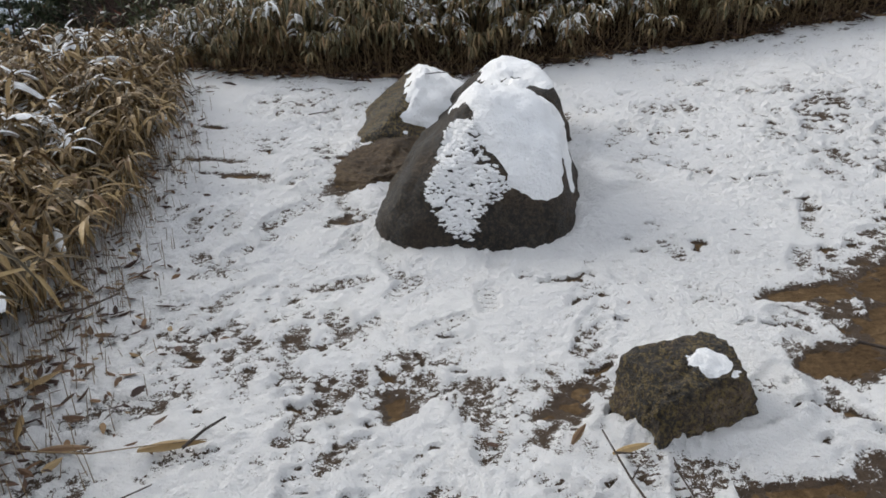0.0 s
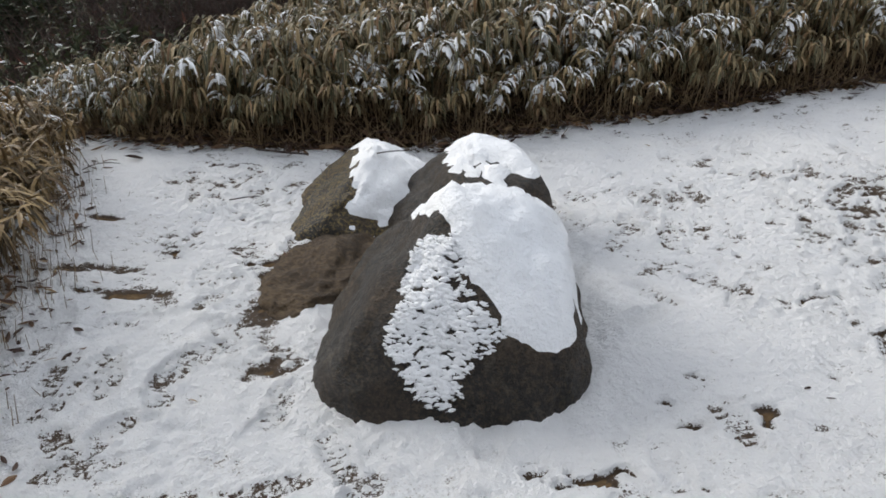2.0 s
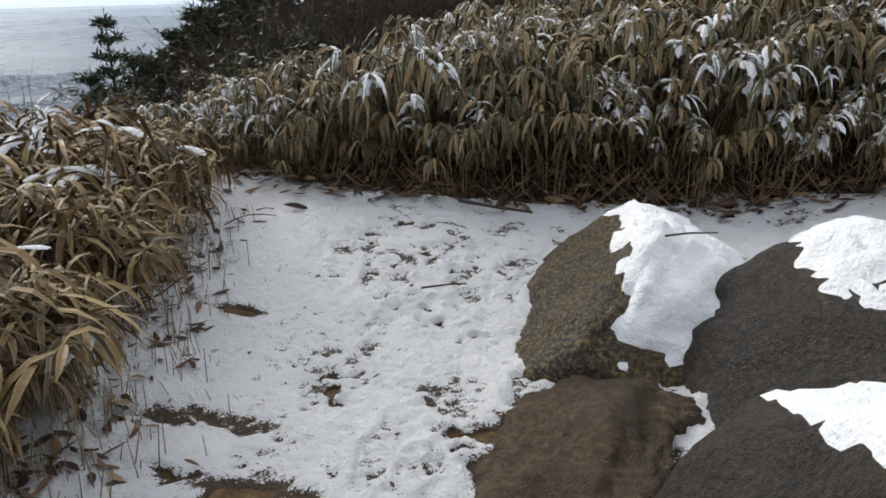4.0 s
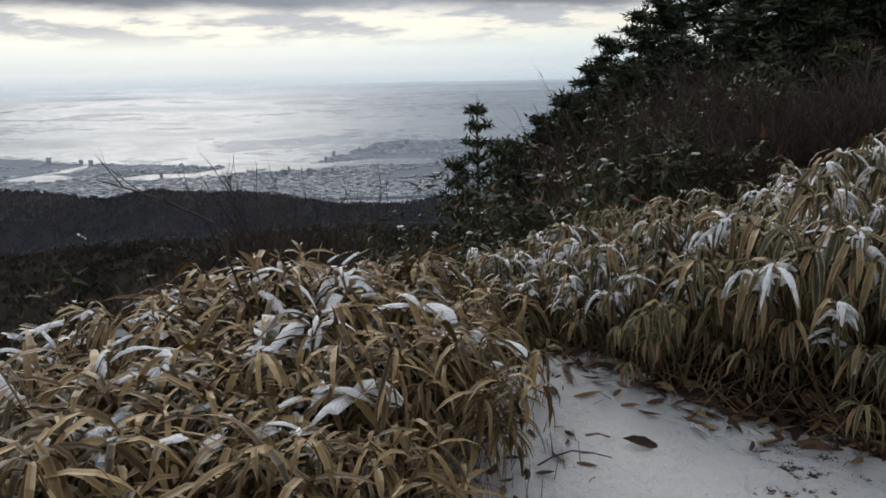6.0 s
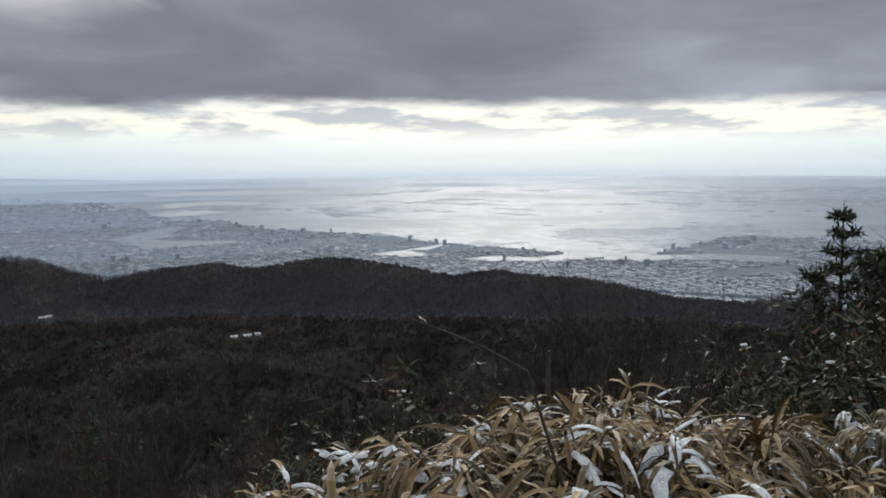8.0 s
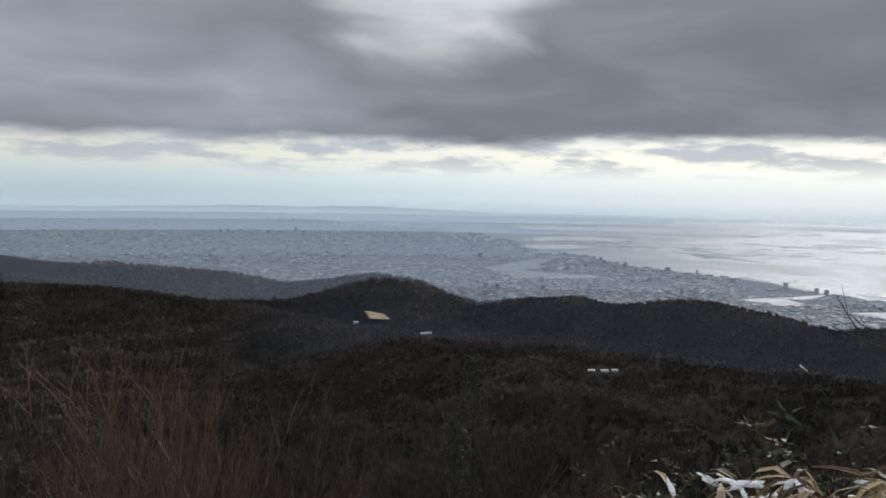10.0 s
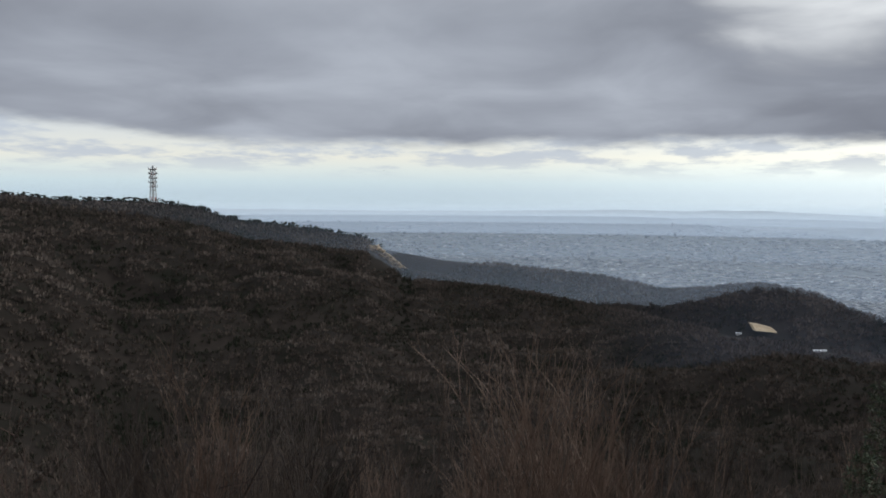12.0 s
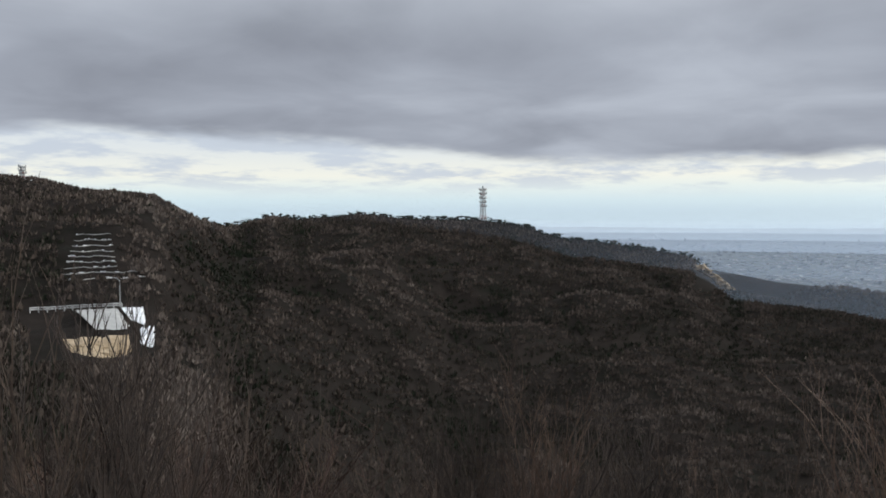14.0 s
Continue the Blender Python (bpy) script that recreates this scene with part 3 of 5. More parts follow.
for shape in ISLANDS:
    sheet("ground", shape, SEA_LEVEL + 0.6, CONCRETE, "low reclaimed island out in the bay", "island")
WALLS_IN_SEA = [(66, 3.75, 60, 4.25), (62, 3.0, 54, 3.35), (53, 3.6, 50, 3.75)]
for a0, l0, a1, l1 in WALLS_IN_SEA:
    s = Soup()
    s.tube([spot(a0 + (a1 - a0) * i / 6, l0 + (l1 - l0) * i / 6, SEA_LEVEL + 0.2) for i in range(7)], [0.8] * 7, 4)
    tagged(new("breakwater", s.mesh("breakwater", CONCRETE)), "long grey concrete breakwater in the bay", "breakwater", group="breakwaters")


def make_city():
    rng = np.random.default_rng(5)
    turn = rng.uniform(17, 126, 60000)
    low = 1.9 + 7.4 * rng.uniform(0, 1, 60000) ** 0.8
    r = reach(low)
    x, y = HOME[0] - np.sin(np.radians(turn)) * r, HOME[1] + np.cos(np.radians(turn)) * r
    ok = (r < coast(turn) - 6) & (height(x, y) < SEA_LEVEL + 4) & (grain(x, y, 0.012, 3, 33) > -0.35)
    for shape in INLETS:
        px, py = np.array([p[0] for p in shape]), np.array([p[1] for p in shape])
        inside = np.zeros(len(turn), bool)
        for i in range(len(px)):
            k = i - 1
            hit = ((py[i] > low) != (py[k] > low)) & (turn < (px[k] - px[i]) * (low - py[i]) / (py[k] - py[i] + 1e-9) + px[i])
            inside ^= hit
        ok &= ~inside
    x, y, r = x[ok][:17000], y[ok][:17000], r[ok][:17000]
    m = len(x)
    grow = (r / 900.0) ** 0.55
    wx, wy = rng.uniform(1.0, 3.6, m) * grow, rng.uniform(1.0, 3.6, m) * grow
    tall = rng.uniform(0.5, 1.6, m) * grow
    tower = (rng.uniform(0, 1, m) < 0.05) & (grain(x, y, 0.006, 2, 44) > -0.1)
    tall = np.where(tower, tall * rng.uniform(2.5, 6.0, m), tall)
    wx, wy = np.where(tower, wx * 0.7, wx), np.where(tower, wy * 0.7, wy)
    spin = np.radians(20 + 12 * grain(x, y, 0.004, 2, 50)) + rng.choice([0, math.pi / 2], m)
    z0 = np.full(m, SEA_LEVEL - 1.0)
    corners = np.array([(-1, -1, 0), (1, -1, 0), (1, 1, 0), (-1, 1, 0), (-1, -1, 1), (1, -1, 1), (1, 1, 1), (-1, 1, 1)], float)
    lx, ly = corners[None, :, 0] * wx[:, None], corners[None, :, 1] * wy[:, None]
    c, s = np.cos(spin)[:, None], np.sin(spin)[:, None]
    V = np.stack([x[:, None] + lx * c - ly * s, y[:, None] + lx * s + ly * c, z0[:, None] + corners[None, :, 2] * (tall[:, None] + 1.5)], -1).reshape(-1, 3)
    box = np.array([(4, 5, 6, 7), (0, 1, 5, 4), (1, 2, 6, 5), (2, 3, 7, 6), (3, 0, 4, 7)])
    F = (np.arange(m)[:, None, None] * 8 + box[None]).reshape(-1, 4)
    me = mesh_of("city_blocks", V, F, CITY)
    tagged(new("city_blocks", me), "dense pale grey city spread over the coastal plain", "city", kind="stuff")


make_city()

# upright curved sheets added to imitate haze; the three farthest glow
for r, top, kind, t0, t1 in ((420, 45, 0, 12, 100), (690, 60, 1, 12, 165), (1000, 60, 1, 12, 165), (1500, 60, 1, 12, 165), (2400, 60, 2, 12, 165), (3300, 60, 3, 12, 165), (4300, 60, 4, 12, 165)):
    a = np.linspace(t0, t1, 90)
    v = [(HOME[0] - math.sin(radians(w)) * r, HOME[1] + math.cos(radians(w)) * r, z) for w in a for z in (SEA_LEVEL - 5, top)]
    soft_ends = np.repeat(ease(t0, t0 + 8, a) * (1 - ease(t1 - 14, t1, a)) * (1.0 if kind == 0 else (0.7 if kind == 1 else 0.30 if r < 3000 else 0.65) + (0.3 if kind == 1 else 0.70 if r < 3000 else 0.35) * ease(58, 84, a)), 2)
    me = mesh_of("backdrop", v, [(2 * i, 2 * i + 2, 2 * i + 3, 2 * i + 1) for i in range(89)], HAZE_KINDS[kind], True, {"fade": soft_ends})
    tagged(new("backdrop", me), "thin pale sheet imitating haze over the plain and bay", "haze", kind="structure")


def far_range(turn0, turn1, r, rise, seed):
    count = 120
    v, f = [], []
    for i in range(count + 1):
        w = turn0 + (turn1 - turn0) * i / count
        t = i / count
        h = rise * (math.sin(math.pi * t) ** 0.6) * (0.65 + 0.5 * float(grain(w, seed, 0.16, 4, seed)))
        for dr, z in ((-120, SEA_LEVEL), (0, SEA_LEVEL + h), (120, SEA_LEVEL)):
            v.append((HOME[0] - math.sin(radians(w)) * (r + dr), HOME[1] + math.cos(radians(w)) * (r + dr), z))
    for i in range(count):
        for k in range(2):
            a = i * 3 + k
            f.append((a, a + 3, a + 4, a + 1))
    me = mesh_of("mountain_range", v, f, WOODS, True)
    tagged(new("mountain_range", me), "hazy blue mountain range beyond the plain", "mountain", group="far ranges")


far_range(78, 108, 4700, 44, 3)
far_range(100, 150, 4700, 40, 8)
far_range(136, 165, 2600, 105, 12)


# ---- woods on the slopes ----
CLEARINGS = ((149.9, 158.0, -9.9, -5.9), (152.2, 155.8, -4.4, -1.2), (84.9, 87.6, -9.5, -8.3), (110.3, 113.3, -5.5, -3.3), (87.3, 89.2, -9.6, -9.0), (82.2, 83.5, -10.3, -9.8), (69.0, 71.7, -12.5, -11.9))


def make_woods(name, spots, mat, label, tall, seed, blades=8):
    """Many small bare crowns, each a spray of upright slivers, as one mesh. spots: x, y, size."""
    rng = np.random.default_rng(seed)
    x, y, size = spots[:, 0], spots[:, 1], spots[:, 2]
    z = height(x, y)
    dx, dy = x - HOME[0], y - HOME[1]
    turn, el = np.degrees(np.arctan2(-dx, dy)), np.degrees(np.arctan2(z - 1.5, np.hypot(dx, dy)))
    free = np.ones(len(x), bool)
    for t0, t1, e0, e1 in CLEARINGS:
        free &= ~((turn > t0) & (turn < t1) & (el > e0) & (el < e1))
    x, y, z, size = x[free], y[free], z[free], size[free]
    m = len(x)
    a = rng.uniform(0, 2 * math.pi, (m, blades))
    lean = rng.uniform(0.1, 1.0, (m, blades))
    k = size[:, None]
    foot = np.stack([x[:, None] + np.cos(a) * lean * k * 0.5, y[:, None] + np.sin(a) * lean * k * 0.5, np.broadcast_to(z[:, None] - k * 0.2, a.shape)], -1)
    tip = np.stack([x[:, None] + np.cos(a) * lean * k * 1.0, y[:, None] + np.sin(a) * lean * k * 1.0, z[:, None] + k * tall * rng.uniform(0.6, 1.25, a.shape)], -1)
    w = rng.uniform(0, 2 * math.pi, a.shape)
    half = np.stack([np.cos(w), np.sin(w), rng.uniform(-0.5, 0.5, a.shape)], -1) * k[..., None] * rng.uniform(0.18, 0.48, a.shape)[..., None]
    mid = foot * 0.45 + tip * 0.55
    V = np.stack([mid - half, mid + half * 0.7 - (tip - foot) * 0.25, tip], 2).reshape(-1, 3)
    F = np.arange(m * blades * 3).reshape(-1, 3)
    # relief shading put into the tone: brighter on the spurs, darker in the gullies
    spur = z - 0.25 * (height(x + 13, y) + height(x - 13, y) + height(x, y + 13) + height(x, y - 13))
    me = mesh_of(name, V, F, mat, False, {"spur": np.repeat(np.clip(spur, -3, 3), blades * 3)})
    tagged(new(name, me), label, "woods", kind="stuff")


def slope_spots(count, t0, t1, r0, r1, size, seed, power=1.0):
    rng = np.random.default_rng(seed)
    turn = np.radians(rng.uniform(t0, t1, count))
    r = r0 + (r1 - r0) * rng.uniform(0, 1, count) ** power
    x, y = HOME[0] - np.sin(turn) * r, HOME[1] + np.cos(turn) * r
    s = size * rng.uniform(0.55, 1.35, count) * (0.45 + r / r1)
    ok = height(x, y) > SEA_LEVEL + 6
    return np.stack([x, y, s], -1)[ok]


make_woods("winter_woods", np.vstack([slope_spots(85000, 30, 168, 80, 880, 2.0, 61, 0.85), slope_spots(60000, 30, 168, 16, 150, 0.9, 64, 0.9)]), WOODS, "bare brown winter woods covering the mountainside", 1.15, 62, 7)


def crest_spots(count, t0, t1, seed):
    rng = np.random.default_rng(seed)
    turn = rng.uniform(t0, t1, count)
    r1 = along(turn, [(112, 780), (127, 800), (144, 700), (150, 330), (162, 330)])
    r = r1 + rng.uniform(-22, 8, count)
    x, y = HOME[0] - np.sin(np.radians(turn)) * r, HOME[1] + np.cos(np.radians(turn)) * r
    return np.stack([x, y, rng.uniform(0.9, 2.6, count) * r / 760], -1)


make_woods("ridge_pines", np.vstack([crest_spots(1500, 112.6, 149, 71), crest_spots(420, 147, 163, 72)]), CREST, "dark pines along the top of the ridge", 1.3, 73, 12)


def crest_crowns(count, t0, t1, seed):
    """Flat-topped pine crowns that stand over the ridge line."""
    rng, soup = np.random.default_rng(seed), Soup()
    for i in range(count):
        turn = rng.uniform(t0, t1)
        r = float(along(turn, [(112, 780), (127, 800), (144, 700), (150, 330), (162, 330)])) + rng.uniform(-10, 2)
        x, y = HOME[0] - math.sin(radians(turn)) * r, HOME[1] + math.cos(radians(turn)) * r
        z, k = float(height(x, y)), r / 760 * rng.uniform(0.6, 1.25)
        top = z + 4.6 * k
        soup.tube([(x, y, z - 1), (x + rng.uniform(-0.4, 0.4) * k, y, top)], [0.30 * k, 0.16 * k], 4)
        for w in range(int(rng.integers(3, 6))):
            soup.lump((x + rng.normal(0, 1.4) * k, y + rng.normal(0, 1.4) * k, top - rng.uniform(-0.5, 1.8) * k), rng.uniform(0.8, 1.5) * k, 0.5, 0.35)
    tagged(new("ridge_pines", soup.mesh("ridge_pines", CREST)), "flat-topped dark pines standing along the ridge line", "woods", kind="stuff")


random.seed(74)
crest_crowns(330, 112.4, 147, 75)


# ---- far things on the slopes ----
def on_slope(turn, r):
    x, y = HOME[0] - math.sin(radians(turn)) * r, HOME[1] + math.cos(radians(turn)) * r
    return Vector((x, y, float(height(x, y))))


def slope_at(turn, low, r0, r1):
    """Where the slope is met at that angle under the horizontal."""
    rr = np.linspace(r0, r1, 500)
    x, y = HOME[0] - np.sin(radians(turn)) * rr, HOME[1] + np.cos(radians(turn)) * rr
    el = np.degrees(np.arctan2(height(x, y) - 1.5, rr))
    seen = np.maximum.accumulate(el)
    i = int(np.argmax(seen >= -low))
    return float(rr[i])


def drape(name, corners, mat, label, category, r0, r1, lean=0.0, cells=10, torn=0.0):
    """A patch on the slope between four corners (direction, angle under the horizontal); lean: metres by which its top lies further off."""
    mid_turn, mid_low = sum(c[0] for c in corners) / 4, sum(c[1] for c in corners) / 4
    r = slope_at(mid_turn, mid_low, r0, r1) - 2.0
    pts = []
    for a, low in corners:
        rc = r + lean * (mid_low - low)
        pts.append(Vector((HOME[0] - math.sin(radians(a)) * rc, HOME[1] + math.cos(radians(a)) * rc, 1.5 - rc * math.tan(radians(low)))))
    v, f = [], []
    for i in range(cells + 1):
        for j in range(cells + 1):
            u, w = i / cells, j / cells
            p = pts[0] * (1 - u) * (1 - w) + pts[1] * u * (1 - w) + pts[2] * u * w + pts[3] * (1 - u) * w
            edge = i in (0, cells) or j in (0, cells)
            away = Vector((p.x - HOME[0], p.y - HOME[1], 0)).normalized()
            p = p + away * ((6.0 if edge else 0) + random.uniform(-1, 1) * torn) + Vector((random.uniform(-1, 1), random.uniform(-1, 1), random.uniform(-1, 1))) * torn * 0.6
            v.append(p)
    for i in range(cells):
        for j in range(cells):
            a = i * (cells + 1) + j
            f.append((a, a + 1, a + cells + 2, a + cells + 1))
    return tagged(new(name, mesh_of(name, v, f, mat)), label, category, kind="structure")


drape("sports_ground", [(87.3, 8.45), (85.1, 8.6), (85.1, 9.0), (87.0, 8.95)], SAND, "tan bare sports ground among the wooded hills", "field", 250, 620, 30)
drape("cliff_face", [(113.5, 3.8), (112.7, 3.7), (110.6, 5.35), (112.0, 5.5)], SCAR, "bare tan landslip scar at the end of the ridge", "cliff", 400, 800, 5, 18, 2.6)
drape("snow_patch", [(152.3, 6.45), (150.9, 6.5), (150.6, 8.1), (151.4, 7.4)], SNOW, "patch of white snow on a car park slope", "snow", 60, 320, 6, 10, 0.2)
drape("snow_patch", [(151.0, 7.9), (150.2, 7.9), (150.2, 9.0), (151.3, 9.3)], SNOW, "torn patch of white snow below the car park", "snow", 60, 320, 5, 10, 0.5)
drape("verge", [(155.8, 8.4), (151.8, 8.4), (151.6, 9.6), (155.4, 9.7)], SAND, "dry yellow grass verge beside the car park", "verge", 60, 320, 5, 10, 0.4)
drape("pavement", [(155.0, 6.5), (152.5, 6.5), (151.6, 7.8), (153.8, 7.9)], CONCRETE, "grey paved car park on the hillside", "pavement", 60, 320, 12)


def house(turn, low, r0, r1, w, d, h, group):
    p = on_slope(turn, slope_at(turn, low, r0, r1))
    root = tagged(new("house"), "low white building in a wooded valley", "house", group=group)
    root.matrix_world = Matrix.Translation(p) @ pose(0, 0, 0, 0, 0, turn + 12)
    s = Soup()
    s.verts = [Vector((x * w / 2, y * d / 2, z)) for z in (-2.0, h) for x, y in ((-1, -1), (1, -1), (1, 1), (-1, 1))]
    s.rim = [0.0] * 8
    s.faces = [(0, 1, 5, 4), (1, 2, 6, 5), (2, 3, 7, 6), (3, 0, 4, 7), (4, 5, 6, 7)]
    part("wall", s.mesh("wall", CONCRETE), root)
    s = Soup()
    e = 0.4
    s.verts = [Vector((-w / 2 - e, -d / 2 - e, h)), Vector((w / 2 + e, -d / 2 - e, h)), Vector((w / 2 + e, d / 2 + e, h)), Vector((-w / 2 - e, d / 2 + e, h)), Vector((-w / 2 - e, 0, h + d * 0.25)), Vector((w / 2 + e, 0, h + d * 0.25))]
    s.rim = [0.0] * 6
    s.faces = [(0, 1, 5, 4), (2, 3, 4, 5), (0, 4, 3), (1, 2, 5)]
    part("roof", s.mesh("roof", SNOW), root, "snow-covered pitched roof")
    for i in range(3):
        s = Soup()
        x = (i - 1) * w * 0.3
        s.verts = [Vector((x + a, -d / 2 - 0.05, h * 0.35 + b)) for a, b in ((-0.5, 0), (0.5, 0), (0.5, 0.9), (-0.5, 0.9))]
        s.rim = [0.0] * 4
        s.faces = [(0, 1, 2, 3)]
        part("window", s.mesh("window", STEEL_GREY), root)


for turn, low, w in ((88.6, 9.15, 6), (87.9, 9.2, 5), (83.1, 10.0, 4), (82.7, 9.95, 2.5), (71.2, 12.2, 3), (70.3, 12.15, 3.5), (69.6, 12.1, 2.5)):
    house(turn, low, 150, 620, w * 0.7, 1.8, 0.8, "houses in the valley")


def mast(turn, r, tall, wide, dishes, label):
    root = tagged(new("radio_mast"), label, "mast")
    p = on_slope(turn, r)
    root.matrix_world = Matrix.Translation(p)

    def leg_at(i, z):
        w = wide * (1 - 0.45 * min(z / tall / 0.55, 1.0))
        a = math.pi / 4 + i * math.pi / 2
        return Vector((math.cos(a) * w, math.sin(a) * w, z))
    for i in range(4):
        s = Soup()
        s.tube([leg_at(i, tall * q / 8 - (2 if q == 0 else 0)) for q in range(9)], [0.45] * 9, 5)
        part("leg", s.mesh("leg", STEEL_WHITE), root)
    for q in range(9):
        z0, z1 = tall * q / 9, tall * (q + 1) / 9
        for i in range(4):
            s = Soup()
            s.tube([leg_at(i, z0), leg_at((i + 1) % 4, z1)], [0.14] * 2, 4)
            s.tube([leg_at((i + 1) % 4, z0), leg_at(i, z1)], [0.14] * 2, 4)
            s.tube([leg_at(i, z1), leg_at((i + 1) % 4, z1)], [0.14] * 2, 4)
            part("brace", s.mesh("brace", STEEL_RED if q % 3 == 1 else STEEL_WHITE), root)
    for q in range(dishes):
        z = tall * (0.48 + 0.47 * q / max(dishes - 1, 1))
        s = Soup()
        ring = [Vector((math.cos(a) * wide * 0.95, math.sin(a) * wide * 0.95, z)) for a in np.linspace(0, 2 * math.pi, 13)]
        s.tube(ring, [0.3] * 13, 4)
        for w in range(5):
            s.tube([(0, 0, z), (math.cos(w * 1.257) * wide * 0.95, math.sin(w * 1.257) * wide * 0.95, z)], [0.2, 0.2], 4)
        deck_ring = part("platform", s.mesh("platform", TWIG), root, "dark round service platform")
        for w in range(3):
            a = turn + q * 50 + w * 120
            s = Soup()
            c = Vector((math.cos(radians(a)) * wide * 0.85, math.sin(radians(a)) * wide * 0.85, z + 1.0))
            s.tube([c, c + Vector((math.cos(radians(a)) * 0.9, math.sin(radians(a)) * 0.9, 0))], [0.5, 1.25], 10)
            part("dish", s.mesh("dish", STEEL_WHITE), root)
    s = Soup()
    s.tube([(0, 0, tall), (0, 0, tall * 1.06)], [1.1, 0.8], 8)
    part("cap", s.mesh("cap", STEEL_GREY), root)


mast(127.7, 792, 34.0, 3.6, 5, "tall white lattice radio mast with round dishes")
mast(157.8, 745, 10.5, 2.6, 3, "small lattice mast on a far hilltop")


def street_lamp(turn, low):
    p = on_slope(turn, slope_at(turn, low, 60, 320))
    root = tagged(new("street_lamp"), "tall grey street lamp with a curved arm", "lamp post")
    root.matrix_world = Matrix.Translation(p) @ pose(0, 0, 0, 0, 0, turn)
    k = p.length / 200
    s = Soup()
    s.tube([(0, 0, -0.5), (0, 0, 6.2 * k), (-0.5, 0, 6.8 * k), (-1.6, 0, 7.0 * k)], [0.16, 0.11, 0.10, 0.09], 6)
    part("pole", s.mesh("pole", STEEL_GREY), root)
    s = Soup()
    s.tube([(-1.5, 0, 6.95 * k), (-2.6, 0, 7.0 * k)], [0.16, 0.22], 6)
    part("lamp_head", s.mesh("lamp_head", STEEL_WHITE), root)


street_lamp(152.3, 6.25)


def guard_rail():
    root = tagged(new("guard_rail"), "white steel guard rail along the hillside road", "guard rail")
    pts = [on_slope(a, slope_at(a, low, 60, 320)) for a, low in np.stack([np.linspace(157.6, 152.2, 12), np.linspace(6.35, 6.3, 12)], -1)]
    for p in pts:
        s = Soup()
        s.tube([p - Vector((0, 0, 0.4)), p + Vector((0, 0, 1.1))], [0.12, 0.12], 5)
        part("post", s.mesh("post", STEEL_WHITE), root)
    for z in (0.65, 1.05):
        s = Soup()
        s.tube([p + Vector((0, 0, z)) for p in pts], [0.16] * len(pts), 4)
        part("rail", s.mesh("rail", STEEL_WHITE), root)


guard_rail()


def terrace_wall():
    root = tagged(new("retaining_wall"), "stepped retaining wall with snow on its ledges", "wall")
    for q in range(9):
        low = 4.4 - q * 0.36
        a0, a1 = 155.8 - q * 0.12, 152.3 + q * 0.06 - (1.6 if q < 2 else 0)
        count = 12
        s, w = Soup(), Soup()
        pts = [on_slope(a, slope_at(a, low + 0.04 * math.sin(i * 0.9 + q), 60, 325)) for i, a in enumerate(np.linspace(a0, a1, count))]
        s.tube([p + Vector((0, 0, 0.2)) for p in pts], [0.13] * count, 4)
        part("ledge", s.mesh("ledge", CONCRETE), root)
        for i in range(count - 1):
            if random.random() < 0.4:
                w.tube([pts[i] + Vector((0, 0, 0.42)), pts[i].lerp(pts[i + 1], random.uniform(0.4, 0.95)) + Vector((0, 0, 0.42))], [0.12, 0.07], 5)
        if w.verts:
            part("snow", w.mesh("snow", SNOW), root, "white snow lying on the ledge")


terrace_wall()


# ---- the trail's snow ----
def bare_soil(x, y):
    """How much soil shows, about 0 to 1."""
    def blot(cx, cy, rx, ry, turn=0.0):
        c, s = math.cos(radians(turn)), math.sin(radians(turn))
        u, v = (x - cx) * c + (y - cy) * s, -(x - cx) * s + (y - cy) * c
        return np.exp(-((u / rx) ** 2 + (v / ry) ** 2) * 1.2)
    b = 1.25 * blot(2.35, 3.15, 0.85, 0.42, 38) + 1.0 * blot(1.98, 2.76, 0.36, 0.2, 20) + 0.8 * blot(1.35, 2.42, 0.16, 0.10)
    b = b + 0.8 * blot(1.45, 2.95, 0.2, 0.06, 10) + 0.5 * blot(0.45, 2.3, 0.08, 0.26, -40) + 0.42 * blot(-0.18, 2.28, 0.07, 0.12)
    b = b + 0.9 * blot(1.55, 1.85, 0.4, 0.2, 10) + 0.6 * blot(0.95, 1.75, 0.2, 0.12)
    b = b + 0.7 * blot(-0.42, 4.0, 0.16, 0.12, 15) + 1.2 * blot(-0.36, 4.85, 0.21, 0.48, -16)
    b = b + 0.55 * blot(-1.5, 4.9, 0.22, 0.07) + 0.5 * blot(-1.2, 4.6, 0.18, 0.06) + 0.55 * blot(-1.95, 5.9, 0.2, 0.2) + 0.5 * blot(-1.6, 5.6, 0.15, 0.05)
    b = b * (1.0 + 0.9 * grain(x, y, 6.5, 4, 88, 0.75))
    x, y = x + 0.10 * grain(x, y, 6.0, 3, 93), y + 0.10 * grain(x, y, 6.0, 3, 94)
    b = b + 0.12 * blot(0.2, 2.45, 0.8, 0.6) + 0.08 * blot(-0.25, 3.0, 0.5, 0.6) + 0.07 * blot(0.8, 3.0, 0.4, 0.4)
    b = b + 0.45 * ease(0.55, 0.80, grain(x, y, 3.1, 4, 83, 0.7)) + 0.55 * ease(0.42, 0.70, grain(x + 9, y * 1.5, 8.0, 3, 84, 0.7)) * ease(0.0, 0.3, grain(x, y, 1.0, 2, 85) + 0.15)
    b = b + 0.65 * ease(0.06, 0.5, west_edge(y) - x + 0.15 * grain(x, y, 2.0, 3, 80))
    b = b + 0.14 * ease(-0.45, 0.15, west_edge(y) - x) * ease(0.0, 0.5, grain(x, y, 6.0, 3, 86))
    b = b + 0.8 * ease(-0.16, 0.22, y - hedge_edge(x) + 0.18 * grain(x, y, 2.2, 3, 81))
    return b


SHOES = []
